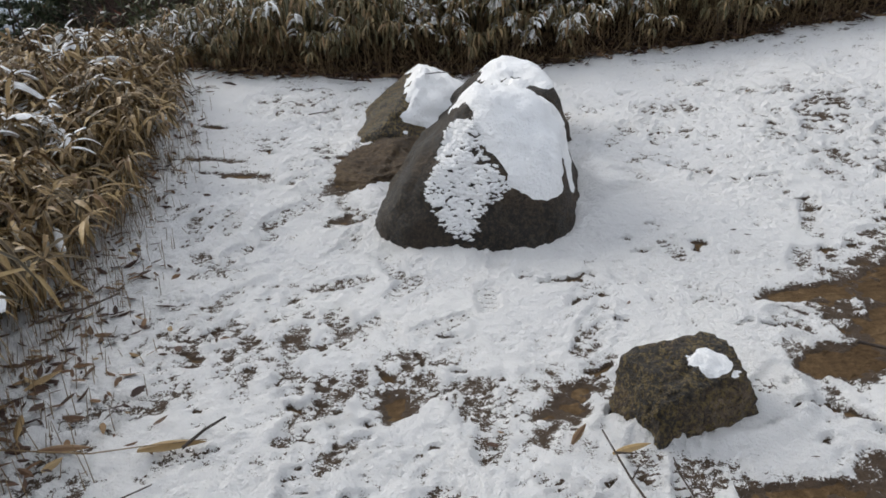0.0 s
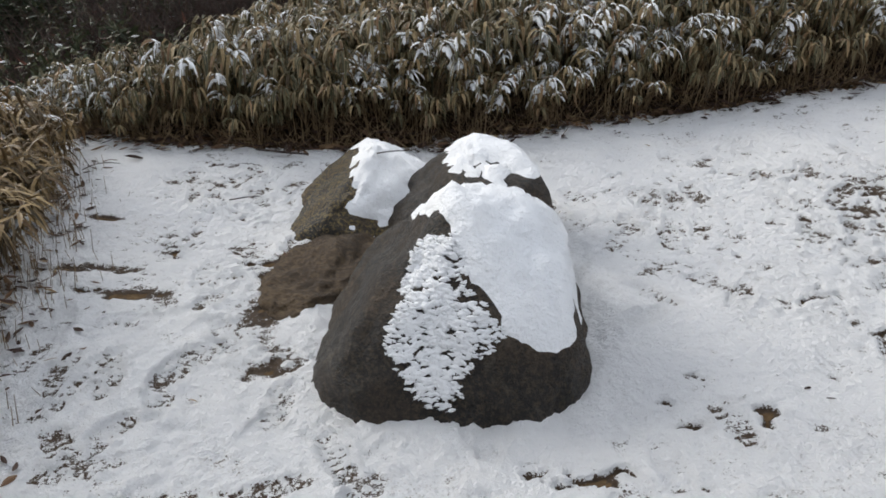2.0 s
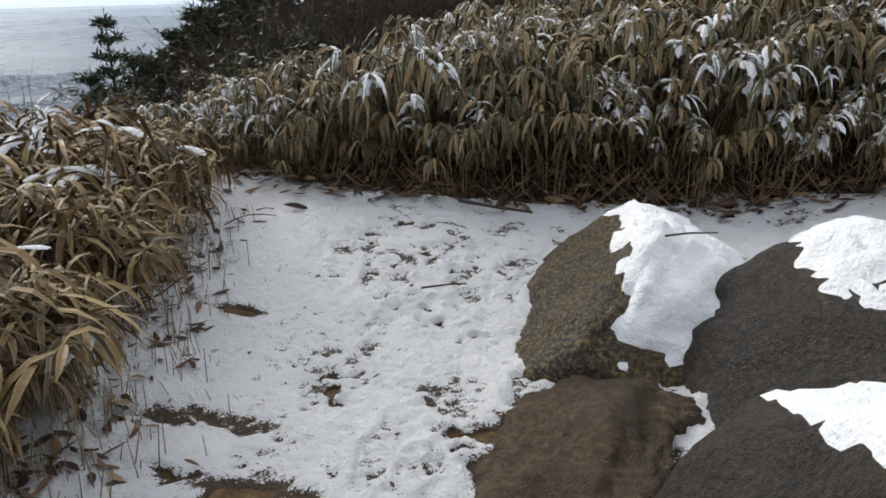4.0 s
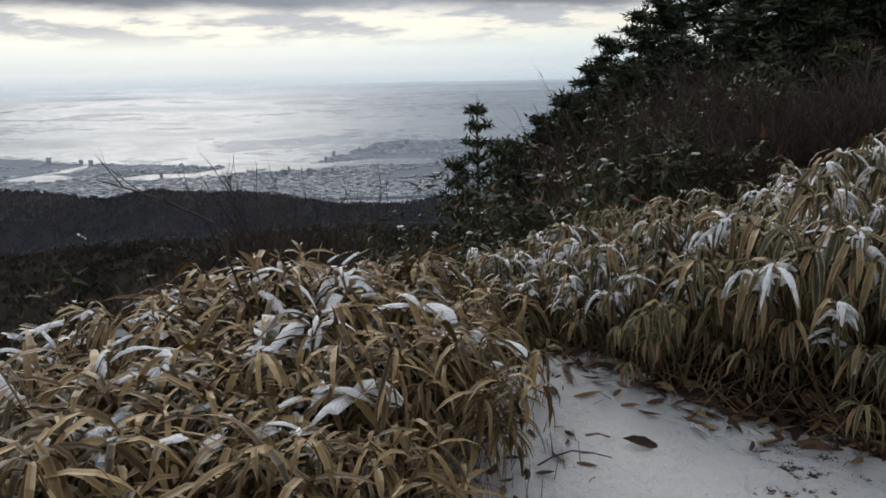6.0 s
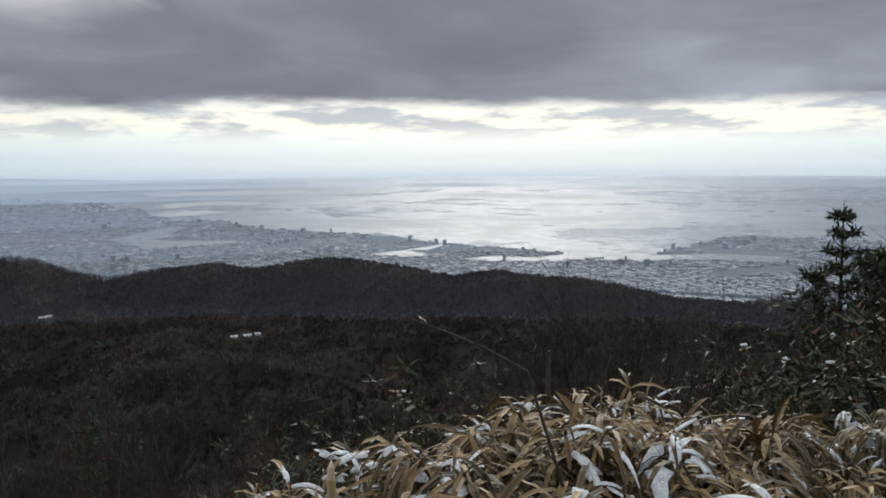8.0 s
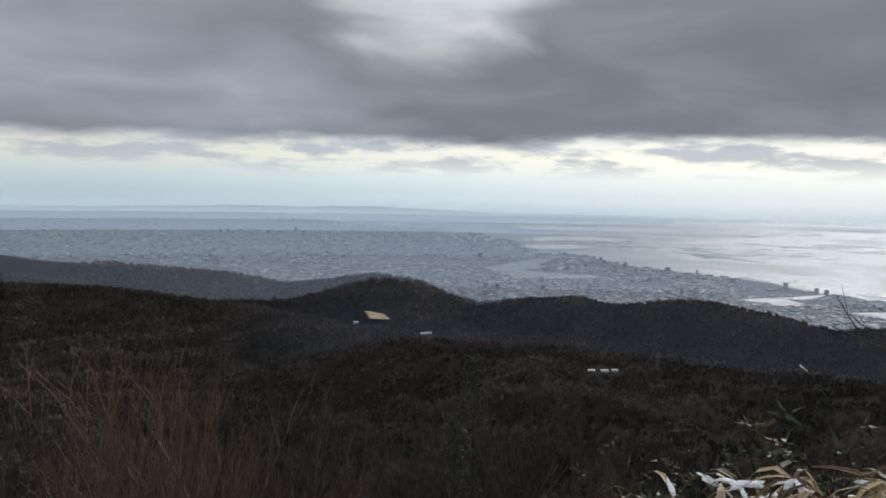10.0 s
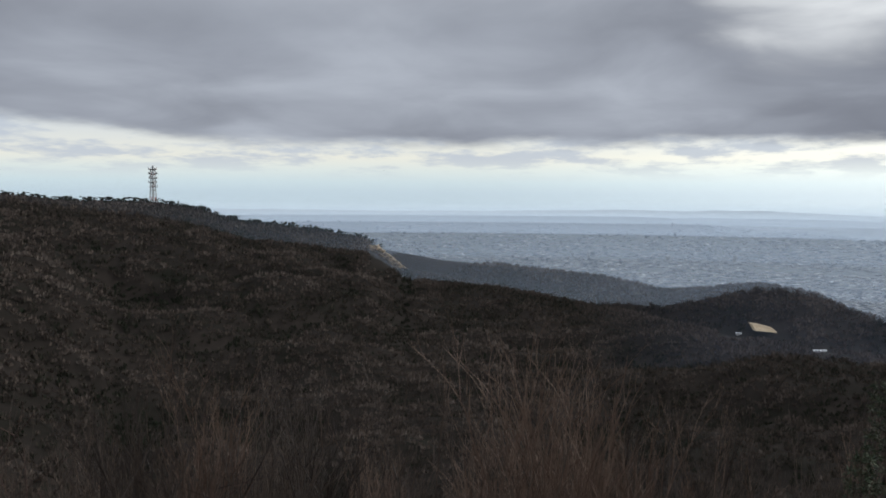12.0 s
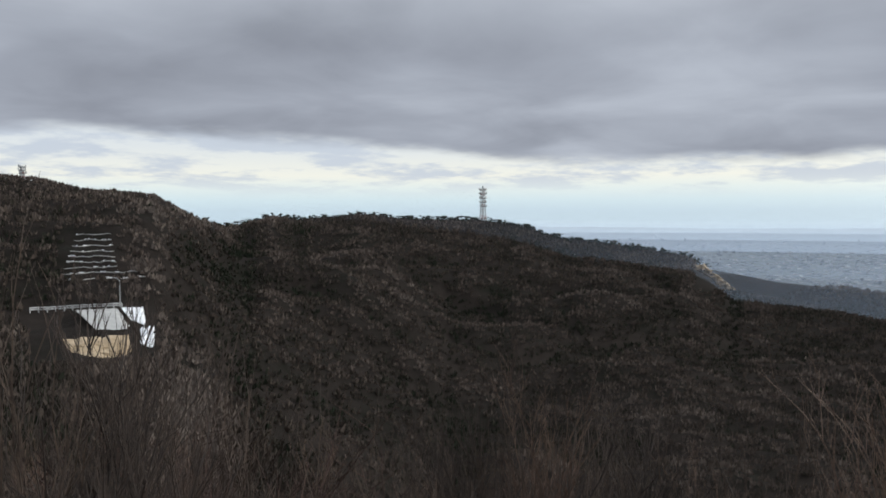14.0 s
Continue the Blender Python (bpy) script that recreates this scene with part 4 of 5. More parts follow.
for i in range(330):
    fx, fy = random.uniform(-1.4, 3.2), 1.3 + 5.6 * random.random() ** 1.5
    SHOES.append((fx, fy, radians(random.choice((0, 180)) + random.gauss(-12, 26)), random.uniform(0.007, 0.015), random.random()))


def make_trail_snow(step, x0, x1, y0, y1):
    xs, ys = np.arange(x0, x1 + step * 0.5, step), np.arange(y0, y1 + step * 0.5, step)
    X, Y = np.meshgrid(xs, ys, indexing="ij")
    base = height(X, Y)
    soil = bare_soil(X, Y)
    rough = grain(X, Y, 5.0, 4, 90, 0.6)
    tiny = grain(X, Y, 20.0, 3, 95, 0.75)
    trod = np.clip(0.55 + 0.9 * grain(X, Y, 0.8, 3, 99), 0, 1) * ease(-1.7, -1.2, X)
    depth = 0.030 - 0.056 * soil + 0.013 * rough + (0.007 + 0.017 * trod) * tiny
    depth = depth - 0.010 * trod
    for fx, fy, a, sink, pattern in SHOES:
        c, s = math.cos(a), math.sin(a)
        near = (np.abs(X - fx) < 0.3) & (np.abs(Y - fy) < 0.3)
        u = (X[near] - fx) * c + (Y[near] - fy) * s
        v = -(X[near] - fx) * s + (Y[near] - fy) * c
        waist = 0.046 + 0.010 * np.cos(v / 0.14 * 3.2) + 0.006 * (v > 0.03)
        d = np.maximum(np.abs(u) / waist, np.abs(v) / 0.145)
        press = 1 - ease(0.82, 1.05, d)
        lip = ease(0.95, 1.08, d) * (1 - ease(1.1, 1.5, d))
        tread = 0.5 + 0.5 * np.tanh(2.0 * np.sin((v + (0.35 if pattern > 0.7 else 0.0) * np.abs(u)) * 2 * math.pi / (0.026 + 0.014 * pattern)))
        was = depth[near]
        now = was - press * sink * (0.25 + 0.9 * tread) + 0.006 * lip
        depth[near] = np.where(was > 0.010, np.maximum(now, 0.0095), was)
    for cx, cy, rx, ry in ((0.25, 4.35, 0.62, 0.8), (0.82, 2.28, 0.32, 0.26)):
        d = np.hypot((X - cx) / rx, (Y - cy) / ry)
        depth += 0.03 * np.exp(-((d - 1.05) / 0.16) ** 2) * (1 - np.clip(soil, 0, 1))
    fade = ease(-2.9, -2.6, X)
    depth = depth * fade - 0.05 * (1 - fade)
    thin = np.clip(1.0 - depth / 0.030, 0, 1) ** 1.3
    V = np.stack([X, Y, base + np.maximum(depth, -0.03)], -1).reshape(-1, 3)
    a, b = X.shape
    i, j = np.arange(a - 1)[:, None] * b, np.arange(b - 1)[None, :]
    F = np.stack([i + j, i + b + j, i + b + j + 1, i + j + 1], -1).reshape(-1, 4)
    keep = (np.maximum.reduce([depth[:-1, :-1], depth[1:, :-1], depth[1:, 1:], depth[:-1, 1:]]) > -0.02).reshape(-1)
    me = mesh_of("snow", V, F[keep], TRAIL_SNOW, True, {"thin": thin.reshape(-1)})
    tagged(new("snow", me), "trodden snow with footprints lying thinly on the trail", "snow", kind="structure")


make_trail_snow(0.0125, -2.0, 3.0, 1.2, 7.2)
make_trail_snow(0.025, -2.9, -1.98, 0.7, 8.3)
make_trail_snow(0.025, 2.98, 6.2, 0.7, 8.3)
make_trail_snow(0.025, -2.0, 3.0, 0.7, 1.22)
make_trail_snow(0.025, -2.0, 3.0, 7.18, 8.3)
make_trail_snow(0.08, 6.2, 11.0, 0.7, 9.2)
make_trail_snow(0.08, -2.9, 11.0, -4.0, 0.7)


def ground_at(x, y):
    return float(height(x, y))


# ---- boulders ----
def rock_shape(radii, planes, seed, level=5, lumps=0.10, power=2.4, flat_foot=-0.15, soft=0.05):
    verts, faces = ico(level)
    out = []
    for v in verts:
        d = Vector(v)
        k = (abs(d.x) ** power + abs(d.y) ** power + abs(d.z) ** power) ** (-1 / power)
        p = Vector((d.x * radii[0], d.y * radii[1], d.z * radii[2])) * k
        for normal, dist in planes:
            q = Vector(normal).normalized()
            over = p.dot(q) - dist
            p -= q * 0.465 * (over + math.sqrt(over * over + soft * soft))
        f = noise.fractal(d * 1.6 + Vector((seed, seed * 2.1, 0)), 0.9, 2.1, 4) * lumps * min(radii)
        f += noise.fractal(d * 9 + Vector((seed, 0, seed)), 0.8, 2.1, 3) * 0.012
        p += d * f
        p.z = max(p.z, flat_foot)
        out.append(p)
    return out, faces


def boulder(at, turn, radii, planes, seed, mat, label, snow_where, lumps=0.10, power=2.4, group="", stipple=None, pitted=0.0, thick=0.045, ragged_by=1.0, foot=-0.15, soft=0.03):
    root = tagged(new("boulder"), label, "boulder", group=group)
    root.matrix_world = Matrix.Translation(at) @ pose(0, 0, 0, 0, 0, turn)
    verts, faces = rock_shape(radii, planes, seed, lumps=lumps, power=power, flat_foot=foot, soft=soft)
    part("stone", mesh_of("stone", verts, faces, mat, True), root)
    m = root.matrix_world
    rows = [m @ v for v in verts]
    normals = [Vector((0, 0, 0)) for v in verts]
    for f in faces:
        a, b, c = (verts[i] for i in f)
        nrm = (b - a).cross(c - a)
        for i in f:
            normals[i] += nrm
    normals = [q.normalized() for q in normals]
    if snow_where:
        amount = []
        for v, p, q in zip(verts, rows, normals):
            edge = 0.05 * noise.fractal(p * 9, 0.8, 2.1, 3) + 0.02 * noise.noise(p * 40)
            amount.append(snow_where(p, q) + edge * ragged_by)
        # the largest patch alone
        linked = {}
        for f in faces:
            if max(amount[i] for i in f) > -0.02:
                for i in f:
                    linked.setdefault(i, set()).update(f)
        best, seen = set(), set()
        for i in linked:
            if i not in seen:
                group_now, queue = set(), [i]
                while queue:
                    j = queue.pop()
                    if j not in group_now:
                        group_now.add(j)
                        queue += [w for w in linked[j] if w not in group_now]
                seen |= group_now
                best = group_now if len(group_now) > len(best) else best
        lifted = []
        for v, p, q, s in zip(verts, rows, normals, amount):
            t = max(-0.3, min(1.0, s / 0.12))
            pits = (max(0.0, noise.noise(p * 13 + Vector((4, 0, 0))) - 0.08) * 0.8 + max(0.0, noise.noise(p * 27) - 0.1) * 0.5) * pitted
            rise = thick * (t if t < 0 else t ** 0.5) * (1 + 0.25 * noise.fractal(p * 7, 0.8, 2.1, 3)) - min(pits * (0.11 if p.z < 0.52 else 0.03), 0.82 * thick) * max(0, t)
            lifted.append(v + q * rise * 0.6 + Vector((0, 0, rise * 0.4)))
        kept = [f for f in faces if max(amount[i] for i in f) > -0.02 and all(i in best for i in f)]
        used = sorted({i for f in kept for i in f})
        at_new = {i: j for j, i in enumerate(used)}
        part("snow_cap", mesh_of("snow_cap", [lifted[i] for i in used], [tuple(at_new[i] for i in f) for f in kept], SNOW, True), root, "smooth white snow cap")
    if stipple:
        crust, inv = Soup(), root.matrix_world.inverted()
        for f in faces:
            for w in range(5):
                a, b = random.random(), random.random()
                if a + b > 1:
                    a, b = 1 - a, 1 - b
                v = verts[f[0]] * (1 - a - b) + verts[f[1]] * a + verts[f[2]] * b
                p, q = m @ v, normals[f[0]]
                s = stipple(p, q) + 0.025 * noise.noise(p * 14)
                gap = noise.noise(Vector((p.x * 15, p.y * 8, p.z * 46)))
                if s > 0 and gap > -0.42:
                    level = Vector((-q.y, q.x, 0)).normalized()
                    down = q.cross(level)
                    down = -down if down.z > 0 else down
                    k = min(1.0, 0.55 + s * 7) * random.uniform(0.7, 1.25)
                    crust.pad(v + q * 0.001, level + down * random.uniform(-0.35, 0.35), down, 0.023 * k, 0.0105 * k, 0.008 * k, 0.12)
        tagged(part("snow_crust", crust.mesh("snow_crust", SNOW, True), root, "thin crust of clotted snow"), kind="stuff")
    return root


def inside(x, z, corners):
    """Distance into an outline, negative outside it."""
    best, odd = 9.0, False
    for (ax, az), (bx, bz) in zip(corners, corners[1:] + corners[:1]):
        ux, uz = bx - ax, bz - az
        t = max(0.0, min(1.0, ((x - ax) * ux + (z - az) * uz) / (ux * ux + uz * uz)))
        best = min(best, math.hypot(x - ax - t * ux, z - az - t * uz))
        if (az > z) != (bz > z) and x < ax + ux * (z - az) / uz:
            odd = not odd
    return best if odd else -best


CAP_EDGE = [(0.04, 0.80), (0.07, 0.60), (0.16, 0.56), (0.21, 0.47), (0.23, 0.40), (0.30, 0.34), (0.33, 0.26), (0.40, 0.21), (0.47, 0.19), (0.58, 0.21), (0.62, 0.32), (0.70, 0.50), (0.7, 1.0), (0.04, 1.0)]
CRUST_EDGE = [(0.03, 0.50), (0.19, 0.52), (0.25, 0.48), (0.19, 0.40), (0.26, 0.34), (0.32, 0.24), (0.21, 0.16), (0.15, 0.02), (0.05, 0.02), (-0.03, 0.11), (-0.09, 0.21), (-0.01, 0.36)]


def front_snow(p, q):
    if p.y > 4.0:
        return min(p.x - 0.11 + 0.12 * min(0.4, p.y - 4.0), 0.70 - p.x, q.z - 0.15, max(p.z - Z0 - 0.56 + 0.5 * (p.y - 4.0), p.x - 0.18))
    return min(inside(p.x, p.z - Z0, CAP_EDGE), q.z + 0.5)


def front_crust(p, q):
    return min(inside(p.x, p.z - Z0, CRUST_EDGE), -q.y - 0.1)


Z0 = ground_at(0.25, 4.3)
boulder((0.21, 4.12, Z0 + 0.11), 0, (0.61, 0.74, 0.66), [((-0.05, -0.86, 0.52), 0.52), ((0.95, -0.2, 0.30), 0.515), ((-0.75, 0.05, 0.66), 0.365), ((0.1, 0.5, 0.85), 0.47), ((0.45, -0.30, 0.84), 0.51)], 3.0, ROCK_DARK,
        "large dark boulder with snow cap and crusted snow front", front_snow, 0.08, 2.2, "boulders on the trail", front_crust, 2.2, thick=0.032, ragged_by=0.5, foot=-0.25, soft=0.12)


def rear_snow(p, q):
    return min(p.z - 0.435 - Z0, q.z - 0.45, 0.72 - p.x)


boulder((0.39, 5.22, ground_at(0.46, 5.2) - 0.02), 12, (0.45, 0.52, 0.53), [((-0.72, 0.0, 0.68), 0.34), ((0.95, 0.1, 0.25), 0.36), ((0, -0.2, 0.98), 0.47)], 11.0, ROCK_DARK,
        "dark rounded boulder with a flat cap of snow", rear_snow, 0.08, 2.5, "boulders on the trail")


def left_snow(p, q):
    return min(q.z - 0.2, p.x + 0.20 + (0.42 - p.z) * 0.12, p.z - 0.14 - max(0, -p.x) * 0.3)


boulder((-0.17, 5.77, ground_at(-0.1, 5.75) - 0.01), -10, (0.62, 0.54, 0.47), [((-0.64, -0.14, 0.76), 0.238), ((0.35, -0.55, 0.75), 0.33), ((0.5, 0.2, 0.82), 0.36)], 23.0, ROCK_WARM,
        "brown speckled boulder with snow over its sloping side", left_snow, 0.09, 2.3, "boulders on the trail", None, 1.6, ragged_by=1.5)


def low_rock(at, turn, radii, seed, mat, label):
    root = tagged(new("soil_mound"), label, "mound")
    root.matrix_world = Matrix.Translation(at) @ pose(0, 0, 0, 0, 0, turn)
    verts, faces = rock_shape(radii, [], seed, 5, 0.55, 2.0)
    part("soil", mesh_of("soil", verts, faces, mat, True), root)


low_rock((-0.36, 4.86, ground_at(-0.4, 4.85) - 0.01), -16, (0.25, 0.56, 0.085), 5.0, SOIL, "low mound of brown sandy soil beside the boulders")
low_rock((-0.18, 5.15, ground_at(-0.2, 5.1) - 0.02), -20, (0.30, 0.16, 0.07), 7.0, SOIL, "low ridge of brown soil between two boulders")


def stone_snow(p, q):
    return 0.09 * (1 - ((p.x - 0.83) / 0.085) ** 2 - ((p.y - 2.19) / 0.055) ** 2) + 0.05 * noise.fractal(p * 22, 0.8, 2.1, 3) if q.z > 0.4 else -0.1


boulder((0.755, 2.185, ground_at(0.76, 2.2) + 0.06), 24, (0.25, 0.155, 0.19), [((0.05, -0.16, 1), 0.145), ((0.0, -1, 0.22), 0.125), ((-1, 0.1, 0.08), 0.195), ((1, -0.2, 0.15), 0.205), ((-0.5, -0.3, 0.8), 0.19), ((0.5, -0.5, 0.7), 0.19)], 31.0, ROCK_STONE,
        "squat brown stone with a worn top and a little snow", stone_snow, 0.13, 4.0, thick=0.008, ragged_by=0.9, foot=-0.14, soft=0.03)


# ---- bamboo grass ----
def bamboo_plant(seed, tall, stems, leaves_each, droop, leaf_mat, snowy, lean, label, group, long=(0.12, 0.23), wide=(0.017, 0.030), wild=0.35, rows=4, pads=(0.028, 0.055), low=0.65, rise=(-0.65, 0.85), strip=0.5, strew=0.03, plates=(2, 3)):
    random.seed(seed)
    culms, leaf, snow = Soup(), Soup(), Soup()
    for i in range(stems):
        a = random.uniform(0, 2 * math.pi)
        foot = Vector((math.cos(a), math.sin(a), 0)) * random.uniform(0.01, 0.17)
        h = tall * random.uniform(0.6, 1.12)
        out = Vector((math.cos(a) * random.uniform(0.05, 0.22), math.sin(a) * random.uniform(0.05, 0.22) - lean * random.uniform(0.4, 1.1), 0))
        pts = [foot + Vector((0, 0, -0.1)), foot + out * 0.15 + Vector((0, 0, h * 0.45)), foot + out * 0.55 + Vector((0, 0, h * 0.82)), foot + out * 1.1 + Vector((0, 0, h))]
        culms.tube(pts, [0.0045, 0.004, 0.0032, 0.0022], 3)
        laden = random.random() < snowy
        for q in range(leaves_each):
            t = 1.0 - (q / leaves_each) * random.uniform(0.1, low)
            hub = pts[2].lerp(pts[3], max(0, (t - 0.55) / 0.45)) if t > 0.55 else pts[1].lerp(pts[2], t / 0.55)
            b = 2 * math.pi * (q * 0.382 + random.uniform(-0.06, 0.06)) + a
            d = Vector((math.cos(b) + random.uniform(-wild, wild), math.sin(b) - lean * 0.8 + random.uniform(-wild, wild), random.uniform(*rise)))
            side = d.cross(Vector((0, 0, 1))) + Vector((random.uniform(-0.25, 0.25), random.uniform(-0.25, 0.25), random.uniform(-0.45, 0.45)))
            length, width = random.uniform(*long), random.uniform(*wide)
            bend = droop * random.uniform(0.4, 1.6)
            leaf.blade(hub, d, side, length, width, bend, rows, random.uniform(0.1, 0.4))
            if laden and q < leaves_each * 0.75 and -0.6 < d.z < 0.45 and random.random() < strip:
                # a strip of snow along the upper face of the leaf
                share = random.uniform(0.3, 0.8)
                n0 = side.normalized().cross(d.normalized())
                if n0.z < 0:
                    side = -side
                snow.blade(hub + d.normalized() * length * 0.04 + Vector((0, 0, 0.004)), d, side, length * share, width * random.uniform(0.85, 1.35), bend * share, 5, random.uniform(-0.35, -0.05), random.uniform(0.004, 0.012))
        if laden:
            for w in range(random.randint(*plates)):
                b = random.uniform(0, 2 * math.pi)
                d = Vector((math.cos(b), math.sin(b) - lean * 3, random.uniform(-0.7, -0.1)))
                d.normalize()
                t = random.uniform(0.0, 0.3)
                at = pts[3].lerp(pts[2], t) + d * random.uniform(0.0, 0.05) + Vector((random.uniform(-strew, strew), random.uniform(-strew, strew), -0.005 - 0.04 * t - 0.5 * strew * random.random()))
                long_pad = random.uniform(*pads)
                snow.pad(at, d, d.cross(Vector((0, 0, 1))) + Vector((0, 0, random.uniform(-0.3, 0.3))), long_pad, long_pad * random.uniform(0.35, 0.6), random.uniform(0.004, 0.008), 0.15 + 0.35 * (droop > 3))
    root = tagged(new("bamboo_grass"), label, "bamboo grass", group=group)
    part("stems", culms.mesh("stems", STEM), root)
    part("leaves", leaf.mesh("leaves", leaf_mat), root)
    if snow.verts:
        part("snow", snow.mesh("snow", SNOW, True), root, "white snow resting on the leaves")
    return root


HEDGE_SNOW = (0.85, 0.6, 0.0, 0.75, 0.0, 0.45)
HEDGE_KINDS = [bamboo_plant(101 + i, (0.5, 0.54, 0.58, 0.54, 0.48, 0.56)[i], 11, 9, 4.6, LEAF_GREEN, HEDGE_SNOW[i], 0.16,
                            ("olive and straw bamboo grass drooping under snow" if HEDGE_SNOW[i] else "olive and straw bamboo grass with drooping leaves"), "bamboo grass on the bank", low=0.28, rise=(-0.2, 0.75), strip=0.9) for i in range(6)]
DRY_KINDS = [bamboo_plant(201 + i, (0.44, 0.48, 0.42, 0.46, 0.48)[i], 9, 15, 2.1, LEAF_DRY, (0.0, 0.3, 0.0, 0.7, 0.0)[i], 0.08,
                          ("withered straw-coloured bamboo grass holding some snow" if i in (1, 3) else "withered straw-coloured bamboo grass beside the trail"), "bamboo grass beside the trail", (0.11, 0.25), (0.012, 0.026), 0.7, 4, (0.035, 0.075), 0.65, (-0.8, 0.7), 0.3, 0.09, (3, 5)) for i in range(5)]
random.seed(77)
USED = set()


def plant(kinds, pick, x, y, scale, turn, tilt=(0, 0), sink=0.0):
    src = kinds[pick]
    z = ground_at(x, y) - sink
    m = Matrix.Translation((x, y, z)) @ pose(0, 0, 0, tilt[0], tilt[1], turn) @ Matrix.Scale(scale, 4)
    if src.name not in USED:
        USED.add(src.name)
        src.matrix_basis = m
    else:
        ob = copy_thing(src, m)
        ob.matrix_basis = m


def scatter_bank():
    x = -3.3
    made = 0
    while x < 8.6:
        h = 0.10
        while h < 3.6:
            px, py = x + random.uniform(-0.12, 0.12), float(hedge_edge(x)) + h + random.uniform(-0.1, 0.1)
            if px > float(west_edge(py)) - 0.9 or h > 0.4:
                front = h < 0.35
                patch = float(grain(px, py, 1.6, 2, 61))
                snowy = random.random() < 0.72 + 1.5 * patch
                pick = random.choice((0, 1, 3, 5)) if snowy else random.choice((2, 4))
                plant(HEDGE_KINDS, pick, px, py, random.uniform(0.85, 1.2) * (0.72 + 0.9 * max(0.0, h) if h < 0.3 else 1.0) * (0.8 if px < -1.4 else 1.0), random.gauss(0, 28), (random.gauss(4, 6), random.gauss(0, 6)))
                made += 1
            h += 0.17 if h < 0.8 else 0.30 + 0.05 * h
        x += 0.24 if x < 3 else 0.36


scatter_bank()


def scatter_side():
    y = -1.0
    while y < 7.9:
        w = -0.03 if y > 3.5 else 0.10 if y > 2.9 else 0.2
        while w < (0.5 if y < 3.0 else 1.05 if y < 4.3 else 2.1):
            py = y + random.uniform(-0.12, 0.12)
            px = float(west_edge(py)) - w + random.uniform(-0.08, 0.08)
            if random.random() < 0.93 and not (py > float(hedge_edge(px)) + 0.3):
                snowy = random.random() < (((0.46 if py < 4.2 else 0.68) + 1.6 * float(grain(px, py, 1.3, 2, 62))) if 0.28 < w < 1.9 else 0.05)
                pick = random.choice((1, 3)) if snowy else random.choice((0, 2, 4))
                plant(DRY_KINDS, pick, px, py, random.uniform(0.85, 1.2) * (0.85 if w < 0.2 else 1.05 if w < 1.4 else 0.9), random.uniform(0, 360), (random.gauss(0, 10), random.gauss(0, 10)))
            w += 0.17 if w < 1.2 else 0.24
        y += 0.20


scatter_side()


# ---- shrubs, saplings and trees ----
def toward(turn, r):
    x, y = HOME[0] - math.sin(radians(turn)) * r, HOME[1] + math.cos(radians(turn)) * r
    return x, y, float(height(x, y))


def twigs(soup, at, way, length, radius, depth, spread, curl=0.15):
    """A branch with side branches, down to fine twigs."""
    pts, d = [Vector(at)], Vector(way).normalized()
    count = 4 if depth > 1 else 3
    for i in range(count):
        d = (d + Vector((random.uniform(-curl, curl), random.uniform(-curl, curl), random.uniform(-curl * 0.3, curl)))).normalized()
        pts.append(pts[-1] + d * length / count)
    soup.tube(pts, [radius * (1 - 0.62 * i / count) for i in range(count + 1)], 4 if depth > 2 else 3)
    if depth <= 0:
        return
    for i in range(random.randint(3, 5) if depth > 1 else random.randint(2, 4)):
        t = random.uniform(0.35, 0.98)
        k = min(int(t * count), count - 1)
        p = pts[k].lerp(pts[k + 1], t * count - k)
        a = random.uniform(0, 2 * math.pi)
        side = Vector((math.cos(a), math.sin(a), random.uniform(0.1, 0.6))) * spread
        twigs(soup, p, d + side, length * random.uniform(0.35, 0.62), radius * 0.55, depth - 1, spread, curl)


def bare_shrub(seed, stems, fan, mat, label, spread=0.6, radius=0.0085):
    """Unit height, many stems from one stool."""
    random.seed(seed)
    root = tagged(new("bare_shrub"), label, "shrub", group="bare shrubs on the slope")
    for i in range(stems):
        s = Soup()
        a = random.uniform(0, 2 * math.pi)
        twigs(s, (math.cos(a) * 0.05, math.sin(a) * 0.05, -0.06), (math.cos(a) * fan * random.random(), math.sin(a) * fan * random.random(), 1.0), random.uniform(0.55, 0.95), radius, 3 if stems > 3 else 2, spread, 0.26)
        part("branch", s.mesh("branch", mat), root)
    root["tip"] = max(v.co.z for c in root.children for v in c.data.vertices)
    return root


SHRUBS = [bare_shrub(301, 11, 0.75, TWIG_RED, "leafless grey-brown shrub with many thin stems"), bare_shrub(302, 8, 0.5, TWIG, "leafless dark shrub with upright thin stems"),
          bare_shrub(303, 11, 0.9, TWIG_PALE, "leafless spreading shrub with reddish brown twigs"), bare_shrub(304, 3, 0.12, TWIG_PALE, "slender leafless sapling with upright twigs", 0.3, 0.0055)]
SHRUB_SEEN = set()
random.seed(401)


def set_shrub(kind, turn, r, high):
    """high: degrees above the horizontal at which its top shows."""
    x, y, z = toward(turn, r)
    top = 1.5 + r * math.tan(radians(high))
    tall = max(top - z, 0.35) / SHRUBS[kind]["tip"]
    wide = tall * 0.75
    m = Matrix.Translation((x, y, z)) @ pose(0, 0, 0, 0, 0, random.uniform(0, 360)) @ Matrix.Diagonal((wide, wide, tall, 1))
    src = SHRUBS[kind]
    if kind not in SHRUB_SEEN:
        SHRUB_SEEN.add(kind)
        src.matrix_basis = m
    else:
        copy_thing(src, m).matrix_basis = m


